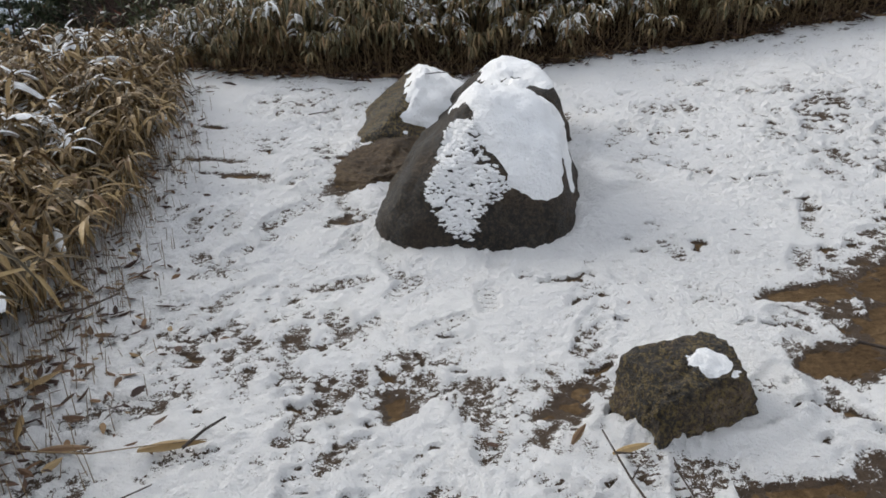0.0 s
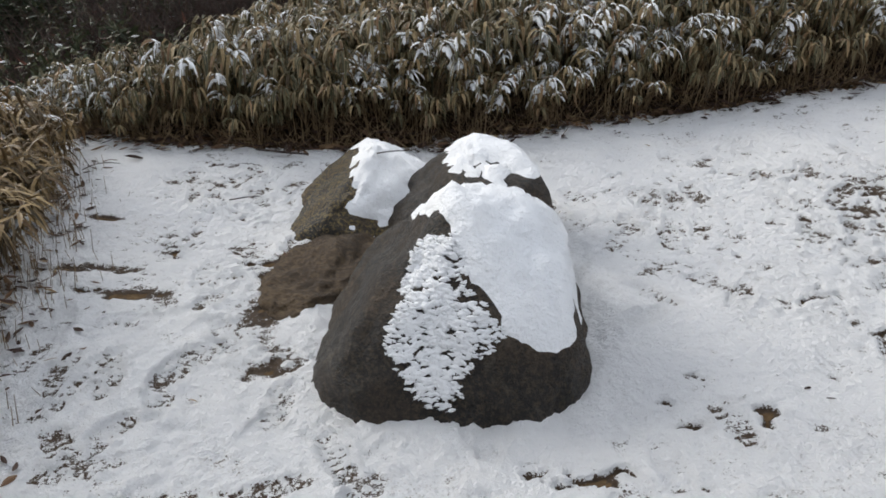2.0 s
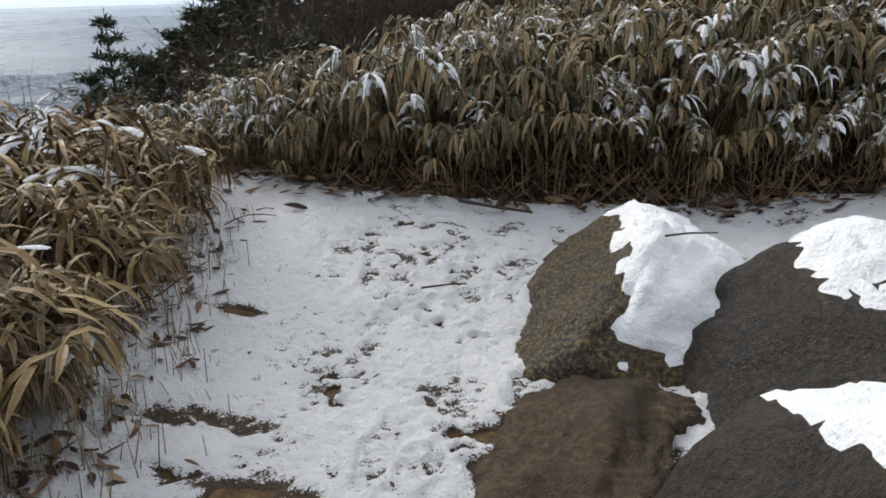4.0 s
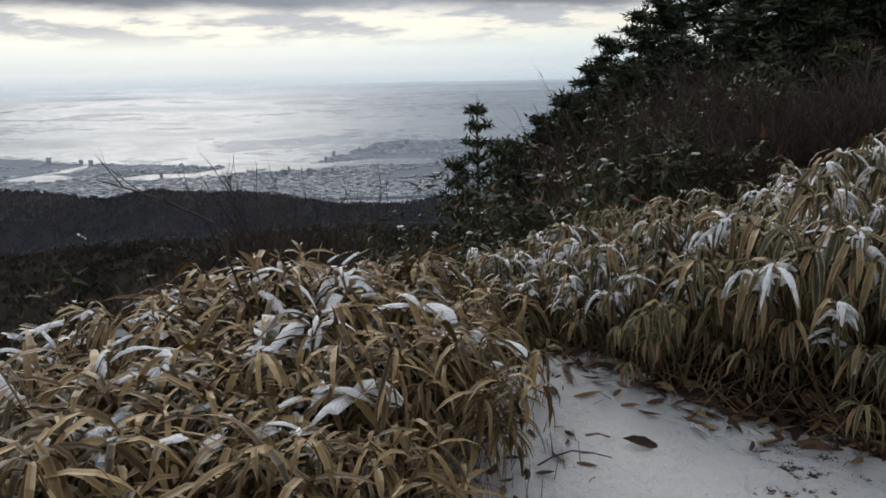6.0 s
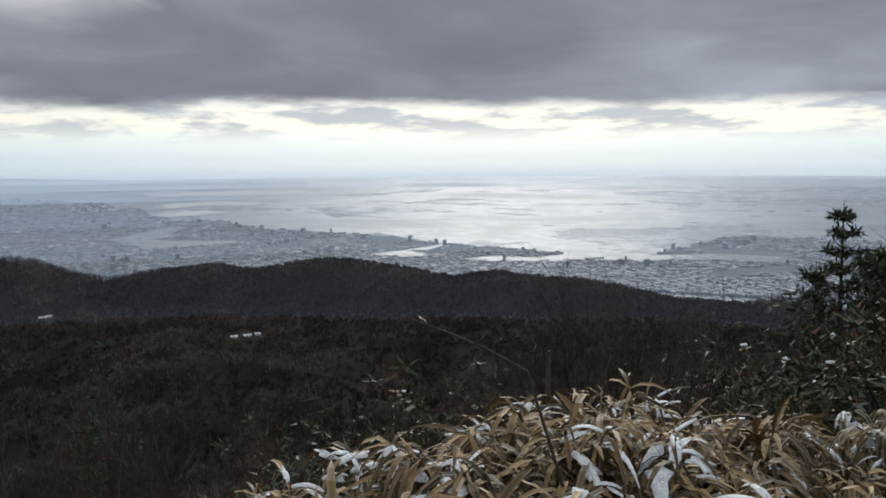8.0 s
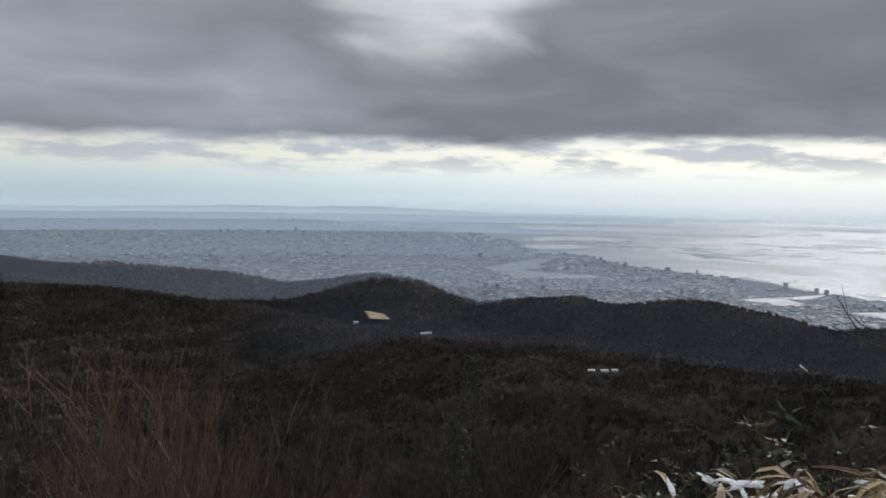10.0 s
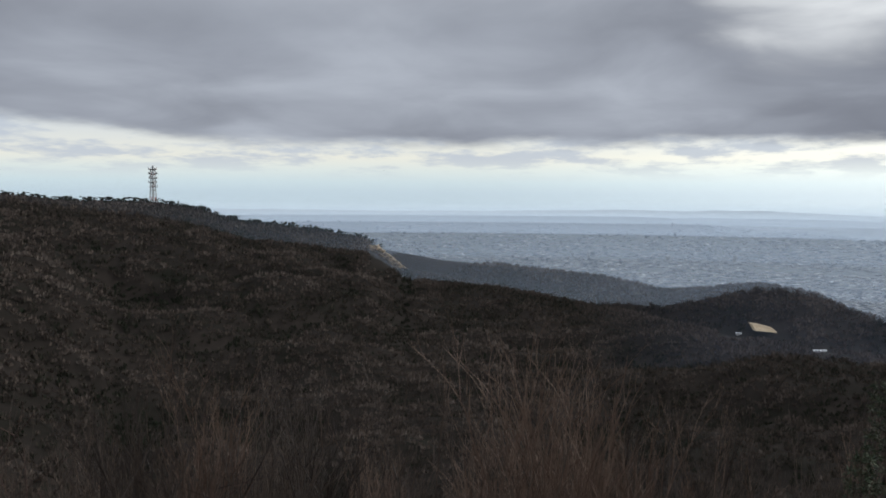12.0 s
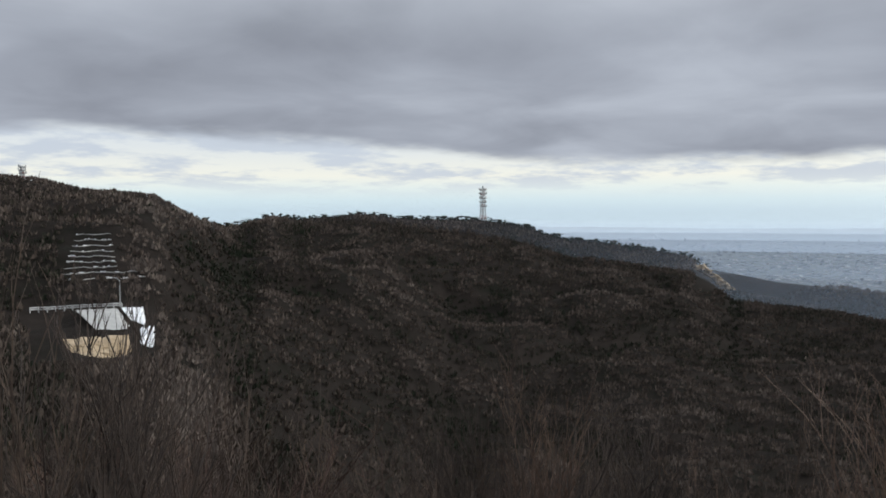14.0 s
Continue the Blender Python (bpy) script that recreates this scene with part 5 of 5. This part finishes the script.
NEAR_SHRUBS = [(0, 97, 5.4, -9.5), (0, 101, 5.0, -8.6), (0, 104, 5.6, -9.2), (2, 108, 5.2, -11), (1, 93, 6.0, -11), (0, 99, 6.2, -10), (1, 121, 6.2, -10), (2, 125, 6.0, -6.6), (0, 127, 6.6, -9), (2, 123, 6.8, -10), (1, 130, 6.0, -11),
               (3, 158.6, 3.1, 5.4), (3, 159.6, 3.3, 5.2), (1, 157, 3.4, -1.5), (2, 155, 3.6, -3.5), (1, 152, 3.8, -4.5), (2, 150, 4.4, -7), (3, 147, 3.9, -6.0), (3, 144.5, 4.2, -6.6), (3, 141.5, 4.4, -8.5), (3, 137, 5.0, -9.5), (1, 153.5, 3.2, -6), (3, 103, 3.4, -8.0), (3, 105, 3.6, -9.5),
               (3, 75.3, 7.6, -7.6), (1, 75.6, 7.8, -11), (3, 82, 6.5, -12), (3, 60, 6.0, -12.5), (0, 88, 7.0, -13), (1, 114, 6.4, -12), (3, 43.0, 13, -5.6), (3, 41.6, 13.5, -6.2), (3, 40.4, 13, -5.8), (3, 38.9, 14, -6.3), (3, 46.2, 12, -7.2), (3, 37.4, 15, -6.6), (3, 44.6, 14, -7.0), (1, 42.0, 12, -8.2), (1, 45.5, 11, -9.4), (1, 44.0, 8.0, -5.6), (3, 42.6, 7.6, -5.2), (1, 41.0, 8.4, -5.9), (3, 39.6, 8.0, -6.4), (3, 45.6, 7.8, -7.0), (0, 95, 5.2, -10.2), (0, 100, 5.6, -9.4), (0, 103, 4.8, -10.4), (2, 92, 5.4, -13), (0, 94.5, 5.0, -13)]
for row in NEAR_SHRUBS:
    set_shrub(*row)
for i in range(75):
    t = random.uniform(34, 168)
    r = 5.0 + 30 * random.random() ** 1.5
    if 106 < t < 142 and r < 10:
        r += 8
    set_shrub(random.choice((0, 1, 2, 2)), t, r, -random.uniform(12.0, 18.0) - (4.0 if r < 7 else 0))
for i in range(60):
    t = random.uniform(-24, 24)
    r = random.uniform(9.0, 17)
    set_shrub(random.choice((1, 2)), t, r, random.uniform(-4.5, 0.5) if t < 16 else random.uniform(-9, -4))


def leaning_branch():
    random.seed(17)
    root = tagged(new("bare_sapling"), "thin leafless sapling leaning over the bamboo grass", "sapling")
    foot = Vector((-2.98, 6.3, ground_at(-2.98, 6.3) - 0.05))
    a, b = Vector((-3.02, 6.02, 1.0)), Vector((-3.12, 5.66, 1.19))
    s = Soup()
    s.tube([foot, foot.lerp(a, 0.6) + Vector((0.02, 0, 0)), a, a.lerp(b, 0.35) + Vector((0, 0, 0.012)), a.lerp(b, 0.7) + Vector((0.01, 0, 0.01)), b], [0.006, 0.0055, 0.0045, 0.004, 0.003, 0.0015], 5)
    part("stem", s.mesh("stem", TWIG), root)
    for t in (0.1, 0.35, 0.6, 0.8):
        s = Soup()
        twigs(s, a.lerp(b, t) + Vector((0.005, 0, 0.01)), (b - a).normalized() + Vector((random.uniform(-0.4, 0.4), 0.2, random.uniform(-0.2, 1.0))), 0.13, 0.0022, 1, 0.4)
        part("twig", s.mesh("twig", TWIG), root)


leaning_branch()
x, y, z = toward(46.6, 4.6)
s = Soup()
s.tube([(x, y, z - 0.1), (x + 0.01, y, z + 0.5), (x - 0.01, y + 0.02, 1.5 - 4.6 * math.tan(radians(11.7)))], [0.018, 0.016, 0.012], 6)
tagged(new("dead_stem", s.mesh("dead_stem", TWIG_PALE)), "pale broken dead stem standing in the scrub", "dead stem")


def tuft(soup, at, size, count, flat=0.6):
    """A spray of needles or small leaves."""
    at = Vector(at)
    for i in range(count):
        d = Vector((random.gauss(0, 1), random.gauss(0, 1), random.gauss(0.25, flat))).normalized()
        s = d.cross(Vector((random.gauss(0, 1), random.gauss(0, 1), random.gauss(0, 1)))).normalized()
        p = at + d * size * random.uniform(0.0, 0.6)
        k = size * random.uniform(0.5, 1.0)
        base = len(soup.verts)
        soup.verts += [p - s * k * 0.16, p + s * k * 0.16, p + d * k]
        soup.rim += [0.0] * 3
        soup.faces.append((base, base + 1, base + 2))


def pine(seed, turn, r, high, label, start=0.3, full=1.0, snowy=0.0, wide=0.42):
    random.seed(seed)
    x, y, z = toward(turn, r)
    tall = 1.5 + r * math.tan(radians(high)) - z
    root = tagged(new("pine_tree"), label, "tree", group="pines behind the bank")
    root.matrix_world = Matrix.Translation((x, y, z))
    s = Soup()
    bend = [Vector((random.uniform(-0.03, 0.03) * tall * i / 6, random.uniform(-0.03, 0.03) * tall * i / 6, tall * i / 6 - (0.3 if i == 0 else 0))) for i in range(7)]
    s.tube(bend, [0.022 * tall * (1 - 0.86 * i / 6) for i in range(7)], 7)
    part("trunk", s.mesh("trunk", BARK), root)
    limbs, needles, snow = Soup(), Soup(), Soup()
    count = int(17 * full)
    for i in range(count):
        t = start + (1 - start) * (i + random.random() * 0.7) / count
        k = min(int(t * 6), 5)
        p = bend[k].lerp(bend[k + 1], min(1, t * 6 - k))
        a = i * 2.4 + random.uniform(-0.5, 0.5)
        reach_out = tall * wide * (1.02 - t) ** 0.65 * random.uniform(0.55, 1.1) + 0.15
        d = Vector((math.cos(a), math.sin(a), random.uniform(0.0, 0.45)))
        tip = p + d * reach_out
        mid = p.lerp(tip, 0.5) + Vector((0, 0, -0.06 * reach_out))
        limbs.tube([p, mid, tip], [0.010 * tall * (1.1 - t), 0.006 * tall * (1.1 - t), 0.004], 4)
        for w in range(int(9 * full)):
            u = random.uniform(0.35, 1.05)
            q = (p.lerp(mid, u * 2) if u < 0.5 else mid.lerp(tip, u * 2 - 1)) + Vector((random.gauss(0, 0.16), random.gauss(0, 0.16), random.gauss(0.04, 0.05))) * reach_out * 0.9
            limbs.tube([p.lerp(tip, u * 0.8), q], [0.006, 0.004], 3)
            for e in range(3):
                tuft(needles, q + Vector((random.gauss(0, 0.12), random.gauss(0, 0.12), random.gauss(0, 0.05))), random.uniform(0.13, 0.25), 10, 0.4)
            if random.random() < snowy:
                snow.lump(q + Vector((0, 0, 0.08)), random.uniform(0.06, 0.15), 0.3, 0.4)
    tagged(part("branchwork", limbs.mesh("branchwork", BARK), root), kind="stuff")
    tagged(part("crown", needles.mesh("crown", NEEDLE), root), kind="stuff")
    if snow.verts:
        tagged(part("snow", snow.mesh("snow", SNOW, True), root, "snow lying on the boughs"), kind="stuff")


for i, (turn, r, high, snowy, wide) in enumerate(((22.6, 24, -0.4, 0.0, 0.17), (21.4, 23, 1.4, 0.0, 0.2), (19.6, 24, 2.9, 0.0, 0.22), (18.0, 21, 3.6, 0.0, 0.24), (15.4, 19, 5.0, 0.18, 0.28), (12.6, 20, 6.2, 0.25, 0.3), (10.0, 19, 6.5, 0.05, 0.34), (6.5, 22, 7.0, 0.0, 0.4), (2.5, 21, 6.5, 0.0, 0.4),
                                                        (24.6, 22, -2.8, 0.0, 0.11), (26.4, 21, -4.0, 0.0, 0.10), (28.0, 19, -5.6, 0.0, 0.10), (9.0, 14, 4.5, 0.05, 0.36), (5.0, 14.5, 5.2, 0.0, 0.36), (1.0, 15, 5.0, 0.0, 0.36), (17.6, 26, 3.2, 0.0, 0.3), (12, 15, 3.4, 0.2, 0.36), (23.6, 20, -2.6, 0.0, 0.14), (20.6, 19, -0.6, 0.0, 0.2))):
    pine(500 + i, turn - 0.9, r, high, "dark green pine tree with snow on some boughs" if snowy else "dark green pine tree with layered boughs", 0.12, 1.25, snowy, wide)


def young_conifer(seed, turn, r, high, wide, label):
    random.seed(seed)
    x, y, z = toward(turn, r)
    tall = 1.5 + r * math.tan(radians(high)) - z
    root = tagged(new("young_conifer"), label, "tree", group="young conifers")
    root.matrix_world = Matrix.Translation((x, y, z))
    s = Soup()
    s.tube([(0, 0, -0.3), (0.02, 0, tall * 0.5), (0, 0.01, tall)], [tall * 0.014, tall * 0.009, 0.006], 6)
    part("trunk", s.mesh("trunk", BARK), root)
    limbs, needles = Soup(), Soup()
    rows = int(tall * 2.6)
    for i in range(rows):
        t = 0.15 + 0.84 * i / rows
        for w in range(5):
            a = w * 1.257 + i * 0.6 + random.uniform(-0.2, 0.2)
            out = wide * tall * (1.03 - t) ** 0.8 * random.uniform(0.6, 1.1) + 0.08
            p, tip = Vector((0, 0, tall * t)), Vector((math.cos(a) * out, math.sin(a) * out, tall * t + out * random.uniform(0.25, 0.6)))
            limbs.tube([p, tip], [0.012, 0.005], 3)
            for e in range(6):
                tuft(needles, p.lerp(tip, random.uniform(0.25, 1.05)) + Vector((0, 0, 0.03)), random.uniform(0.10, 0.2), 8, 0.7)
    tagged(part("branchwork", limbs.mesh("branchwork", BARK), root), kind="stuff")
    tagged(part("crown", needles.mesh("crown", NEEDLE), root), kind="stuff")


young_conifer(601, 29.6, 16, -2.3, 0.16, "slender young pine with open whorled branches")
young_conifer(602, 28.1, 15, -5.2, 0.17, "small young pine beside a taller one")
young_conifer(603, 31.0, 15, -6.2, 0.16, "bushy young pine on the slope")
young_conifer(604, 79.1, 22, -11.0, 0.2, "dark young fir standing below the look-out")
young_conifer(605, 80.4, 20, -15.5, 0.24, "low dark fir among bare shrubs")


def evergreen(seed, turn, r, high, wide, snowy, mat, label):
    random.seed(seed)
    x, y, z = toward(turn, r)
    tall = max(0.5, 1.5 + r * math.tan(radians(high)) - z)
    root = tagged(new("evergreen_shrub"), label, "shrub", group="evergreen shrubs")
    root.matrix_world = Matrix.Translation((x, y, z))
    limbs, leaves, snow = Soup(), Soup(), Soup()
    for i in range(16):
        a = random.uniform(0, 2 * math.pi)
        out = wide * tall * random.uniform(0.2, 1.0)
        tip = Vector((math.cos(a) * out, math.sin(a) * out, tall * random.uniform(0.35, 1.0) * (1 - 0.25 * out / (wide * tall))))
        limbs.tube([(0, 0, -0.1), tip * 0.5 + Vector((0, 0, tall * 0.08)), tip], [0.03, 0.015, 0.006], 4)
        for w in range(15):
            q = tip * random.uniform(0.5, 1.03) + Vector((random.gauss(0, 0.14), random.gauss(0, 0.14), random.gauss(0, 0.10))) * tall * 0.6
            tuft(leaves, q, random.uniform(0.10, 0.2), 9, 0.9)
            if random.random() < snowy:
                snow.lump(q + Vector((0, 0, 0.05)), random.uniform(0.02, 0.06), 0.35, 0.4)
    tagged(part("branchwork", limbs.mesh("branchwork", TWIG), root), kind="stuff")
    tagged(part("foliage", leaves.mesh("foliage", mat), root), kind="stuff")
    if snow.verts:
        tagged(part("snow", snow.mesh("snow", SNOW, True), root, "bits of snow caught on the leaves"), kind="stuff")


for i, (turn, r, high, wide, snowy) in enumerate(((27.0, 9.5, -7.8, 0.6, 0.06), (24.0, 8.6, -6.8, 0.6, 0.07), (21.0, 8.4, -6.2, 0.6, 0.06), (17.5, 8.6, -4.8, 0.6, 0.05), (13.5, 9.0, -3.5, 0.6, 0.05), (30.5, 11, -8.3, 0.6, 0.04), (33.5, 14, -8.2, 0.6, 0.03), (36.8, 17, -8.3, 0.45, 0.0), (39.5, 16, -9.8, 0.5, 0.0), (51.0, 14, -10.6, 0.5, 0.0),
                                                   (58.5, 7.5, -13.2, 0.5, 0.05), (61.0, 7.2, -15.0, 0.5, 0.08), (70.5, 5.2, -20.0, 0.5, 0.25), (56.0, 9.5, -12.8, 0.5, 0.0), (64.5, 12, -13.5, 0.5, 0.0), (34.5, 9, -11.0, 0.7, 0.03), (9.5, 12, 0.5, 0.5, 0.06), (14.5, 12.5, 0.0, 0.5, 0.10), (18.5, 12, -1.5, 0.5, 0.05), (22.5, 13, -3.2, 0.5, 0.02), (5, 13, 1.0, 0.5, 0.03), (25.5, 13, -5.0, 0.5, 0.02))):
    evergreen(700 + i, turn, r, high, wide, snowy, BROADLEAF, "dark evergreen shrub with bits of snow" if snowy else "dark evergreen shrub on the slope")


def scrub(seed, count, t0, t1, r0, r1, size, mat, label, high):
    """Thicket too fine to count, kept under a line of sight."""
    random.seed(seed)
    soup = Soup()
    for i in range(count):
        t, r = random.uniform(t0, t1), r0 + (r1 - r0) * random.random() ** 1.3
        x, y, z = toward(t, r)
        lim = 1.5 + r * math.tan(radians(high + random.uniform(-4, 0))) - z
        h = min(size * random.uniform(0.6, 1.3), max(lim, 0.25))
        for w in range(5):
            a = random.uniform(0, 2 * math.pi)
            p = Vector((x + math.cos(a) * 0.2, y + math.sin(a) * 0.2, z - 0.05))
            b = a + random.uniform(-1.2, 1.2)
            tip = p + Vector((math.cos(b) * h * random.uniform(0.1, 0.8), math.sin(b) * h * random.uniform(0.1, 0.8), h * random.uniform(0.45, 1.0)))
            soup.tube([p, p.lerp(tip, 0.5) + Vector((random.uniform(-0.08, 0.08), random.uniform(-0.08, 0.08), 0)), tip], [0.010, 0.007, 0.003], 3)
            for e in range(6):
                q = p.lerp(tip, random.uniform(0.3, 0.98))
                soup.tube([q, q + Vector((random.uniform(-0.5, 0.5), random.uniform(-0.5, 0.5), random.uniform(0.0, 0.5))) * h * 0.45], [0.004, 0.0015], 3)
    tagged(new("scrub", soup.mesh("scrub", mat)), label, "scrub", kind="stuff")


scrub(801, 620, 32, 168, 5.5, 32, 1.3, RUSSET, "reddish brown leafless scrub thick on the slope", -11.5)
scrub(802, 300, 32, 168, 5.0, 20, 1.2, TWIG, "dark leafless scrub thick on the slope", -13.0)
scrub(803, 700, -30, 22, 9.0, 18, 2.2, RUSSET, "brown leafless thicket behind the bank", 0.5)
scrub(804, 600, -30, 16, 9.5, 19, 2.4, TWIG, "dark leafless thicket behind the bank", 2.0)


# ---- litter and sticks ----
def litter(name, seed, spots, mat, label, long):
    random.seed(seed)
    soup = Soup()
    for x, y in spots:
        z = ground_at(x, y) + random.uniform(0.028, 0.045)
        a = random.uniform(0, 2 * math.pi)
        k = random.uniform(*long)
        soup.blade((x, y, z), (math.cos(a), math.sin(a), random.uniform(-0.1, 0.35)), (-math.sin(a), math.cos(a), random.uniform(-0.5, 0.5)), k, k * random.uniform(0.18, 0.45), random.uniform(-0.4, 0.8), 3, random.uniform(-0.2, 0.6))
    tagged(new(name, soup.mesh(name, mat)), label, "dead leaves", kind="stuff")


random.seed(901)
edge_spots = []
for i in range(1000):
    y = random.uniform(1.0, 7.2)
    edge_spots.append((float(west_edge(y)) + random.gauss(0.12, 0.17), y))
litter("dead_leaves", 902, edge_spots, LITTER, "dead brown leaves on the snow beside the bamboo grass", (0.02, 0.08))
foot_spots = []
for i in range(2000):
    x = random.uniform(-2.8, 5.6)
    foot_spots.append((x, float(hedge_edge(x)) + random.gauss(0.04, 0.14)))
litter("dead_leaves", 903, foot_spots, LITTER, "dead brown leaves along the foot of the bank", (0.04, 0.13))
open_spots = [(random.uniform(-1.6, 3.4), random.uniform(1.4, 7.0)) for i in range(150)]
litter("dead_leaves", 904, open_spots, LITTER, "small dead leaves scattered over the trodden snow", (0.012, 0.045))


dark_spots = []
for i in range(260):
    y = random.uniform(1.3, 3.4) if i < 200 else random.uniform(3.4, 6.6)
    dark_spots.append((float(west_edge(y)) + abs(random.gauss(0.0, 0.26)), y))
litter("dead_leaves", 905, dark_spots, LITTER, "dark curled leaves on snow beside the grass", (0.035, 0.085))


def stubble():
    random.seed(911)
    soup = Soup()
    for i in range(1500):
        y = random.uniform(1.2, 7.3)
        x = float(west_edge(y)) + random.gauss(0.12, 0.15)
        z = ground_at(x, y)
        h = random.uniform(0.04, 0.15)
        soup.tube([(x, y, z - 0.01), (x + random.uniform(-0.03, 0.03), y + random.uniform(-0.03, 0.03), z + h)], [0.0024, 0.0012], 3)
    for i in range(2200):
        x = random.uniform(-2.9, 5.6)
        y = float(hedge_edge(x)) + random.gauss(0.16, 0.13)
        z = ground_at(x, y)
        a = random.uniform(0, 2 * math.pi)
        k = random.uniform(0.08, 0.35)
        soup.tube([(x, y, z - 0.01), (x + math.cos(a) * k * 0.6, y + math.sin(a) * k * 0.6, z + k * random.uniform(0.15, 0.9))], [0.003, 0.0015], 3)
    tagged(new("stubble", soup.mesh("stubble", STEM)), "dry brown grass stubble poking through the snow", "stubble", kind="stuff")


stubble()


def stick(points, radius, label, mat=None, side_twigs=2, seed=0):
    random.seed(seed + 920)
    pts = [Vector((x, y, ground_at(x, y) + h)) for x, y, h in points]
    root = tagged(new("stick"), label, "stick", group="sticks on the snow")
    s = Soup()
    fine = []
    for a, b in zip(pts, pts[1:]):
        fine += [a, a.lerp(b, 0.5) + Vector((random.gauss(0, 0.008), random.gauss(0, 0.008), random.gauss(0, 0.004)))]
    fine.append(pts[-1])
    s.tube(fine, [0.55 * radius * (1 - 0.55 * i / len(fine)) for i in range(len(fine))], 6)
    part("stem", s.mesh("stem", mat or TWIG), root)
    for i in range(side_twigs):
        s = Soup()
        p = fine[random.randint(1, len(fine) - 2)]
        a = random.uniform(0, 2 * math.pi)
        s.tube([p, p + Vector((math.cos(a), math.sin(a), 0.25)) * random.uniform(0.05, 0.13)], [radius * 0.5, radius * 0.2], 4)
        part("twig", s.mesh("twig", mat or TWIG), root)


stick([(-0.92, 6.86, 0.05), (-0.55, 6.74, 0.06)], 0.017, "short weathered brown stick lying on the snow", None, 3, 1)
stick([(-0.95, 5.86, 0.05), (-0.78, 5.92, 0.055)], 0.008, "thin dark stick lying on the snow", None, 0, 2)
stick([(-2.0, 5.15, 0.06), (-1.85, 5.30, 0.10), (-1.72, 5.52, 0.17)], 0.010, "dark broken branch sticking out of the bamboo grass", None, 1, 3)
stick([(-1.92, 6.32, 0.05), (-1.86, 6.45, 0.06), (-1.74, 6.5, 0.05)], 0.006, "small forked twig on the snow", None, 2, 4)
stick([(0.52, 1.62, 0.05), (0.49, 1.78, 0.07), (0.44, 1.95, 0.12)], 0.008, "dark forked twig poking out of the snow", None, 2, 5)
stick([(0.62, 1.58, 0.05), (0.64, 1.72, 0.06), (0.62, 1.85, 0.09)], 0.006, "dark twig on the snow beside a stone", None, 1, 6)
stick([(-1.35, 2.0, 0.06), (-1.05, 1.97, 0.06), (-0.72, 2.02, 0.06)], 0.005, "fallen bamboo stem lying across the snow", STEM, 0, 7)
stick([(-0.78, 1.98, 0.06), (-0.69, 2.13, 0.065)], 0.010, "short dark stick crossing a fallen stem", None, 0, 8)
stick([(-1.05, 1.62, 0.05), (-0.82, 1.82, 0.055)], 0.006, "thin brown stick half buried in snow", None, 1, 9)
stick([(-1.55, 2.75, 0.10), (-1.32, 3.0, 0.12)], 0.010, "grey broken branch at the edge of the grass", TWIG_PALE, 1, 10)
stick([(1.45, 2.5, 0.05), (1.62, 2.42, 0.05)], 0.012, "strip of brown bark on bare soil", None, 0, 11)
stick([(-0.08, 5.62, 0.385), (0.10, 5.68, 0.37)], 0.007, "thin curved stick lying on a snowy boulder", None, 0, 12)


def fallen_leaf(x, y, turn, long, label):
    s = Soup()
    a = radians(turn)
    s.blade((x, y, ground_at(x, y) + 0.05), (math.cos(a), math.sin(a), 0.12), (-math.sin(a), math.cos(a), 0.3), long, long * 0.2, 0.3, 6, 0.35)
    tagged(new("fallen_leaf", s.mesh("fallen_leaf", LEAF_DRY)), label, "leaf", group="fallen bamboo leaves")


for x, y, turn, long in ((-0.92, 1.99, 10, 0.2), (-1.22, 2.0, 4, 0.16), (-1.42, 2.35, 60, 0.15), (-1.36, 2.2, -70, 0.15), (0.36, 1.98, 60, 0.12), (0.47, 1.93, 20, 0.13), (1.5, 2.38, -30, 0.17)):
    fallen_leaf(x, y, turn, long, "curled brown bamboo leaf lying on the snow")
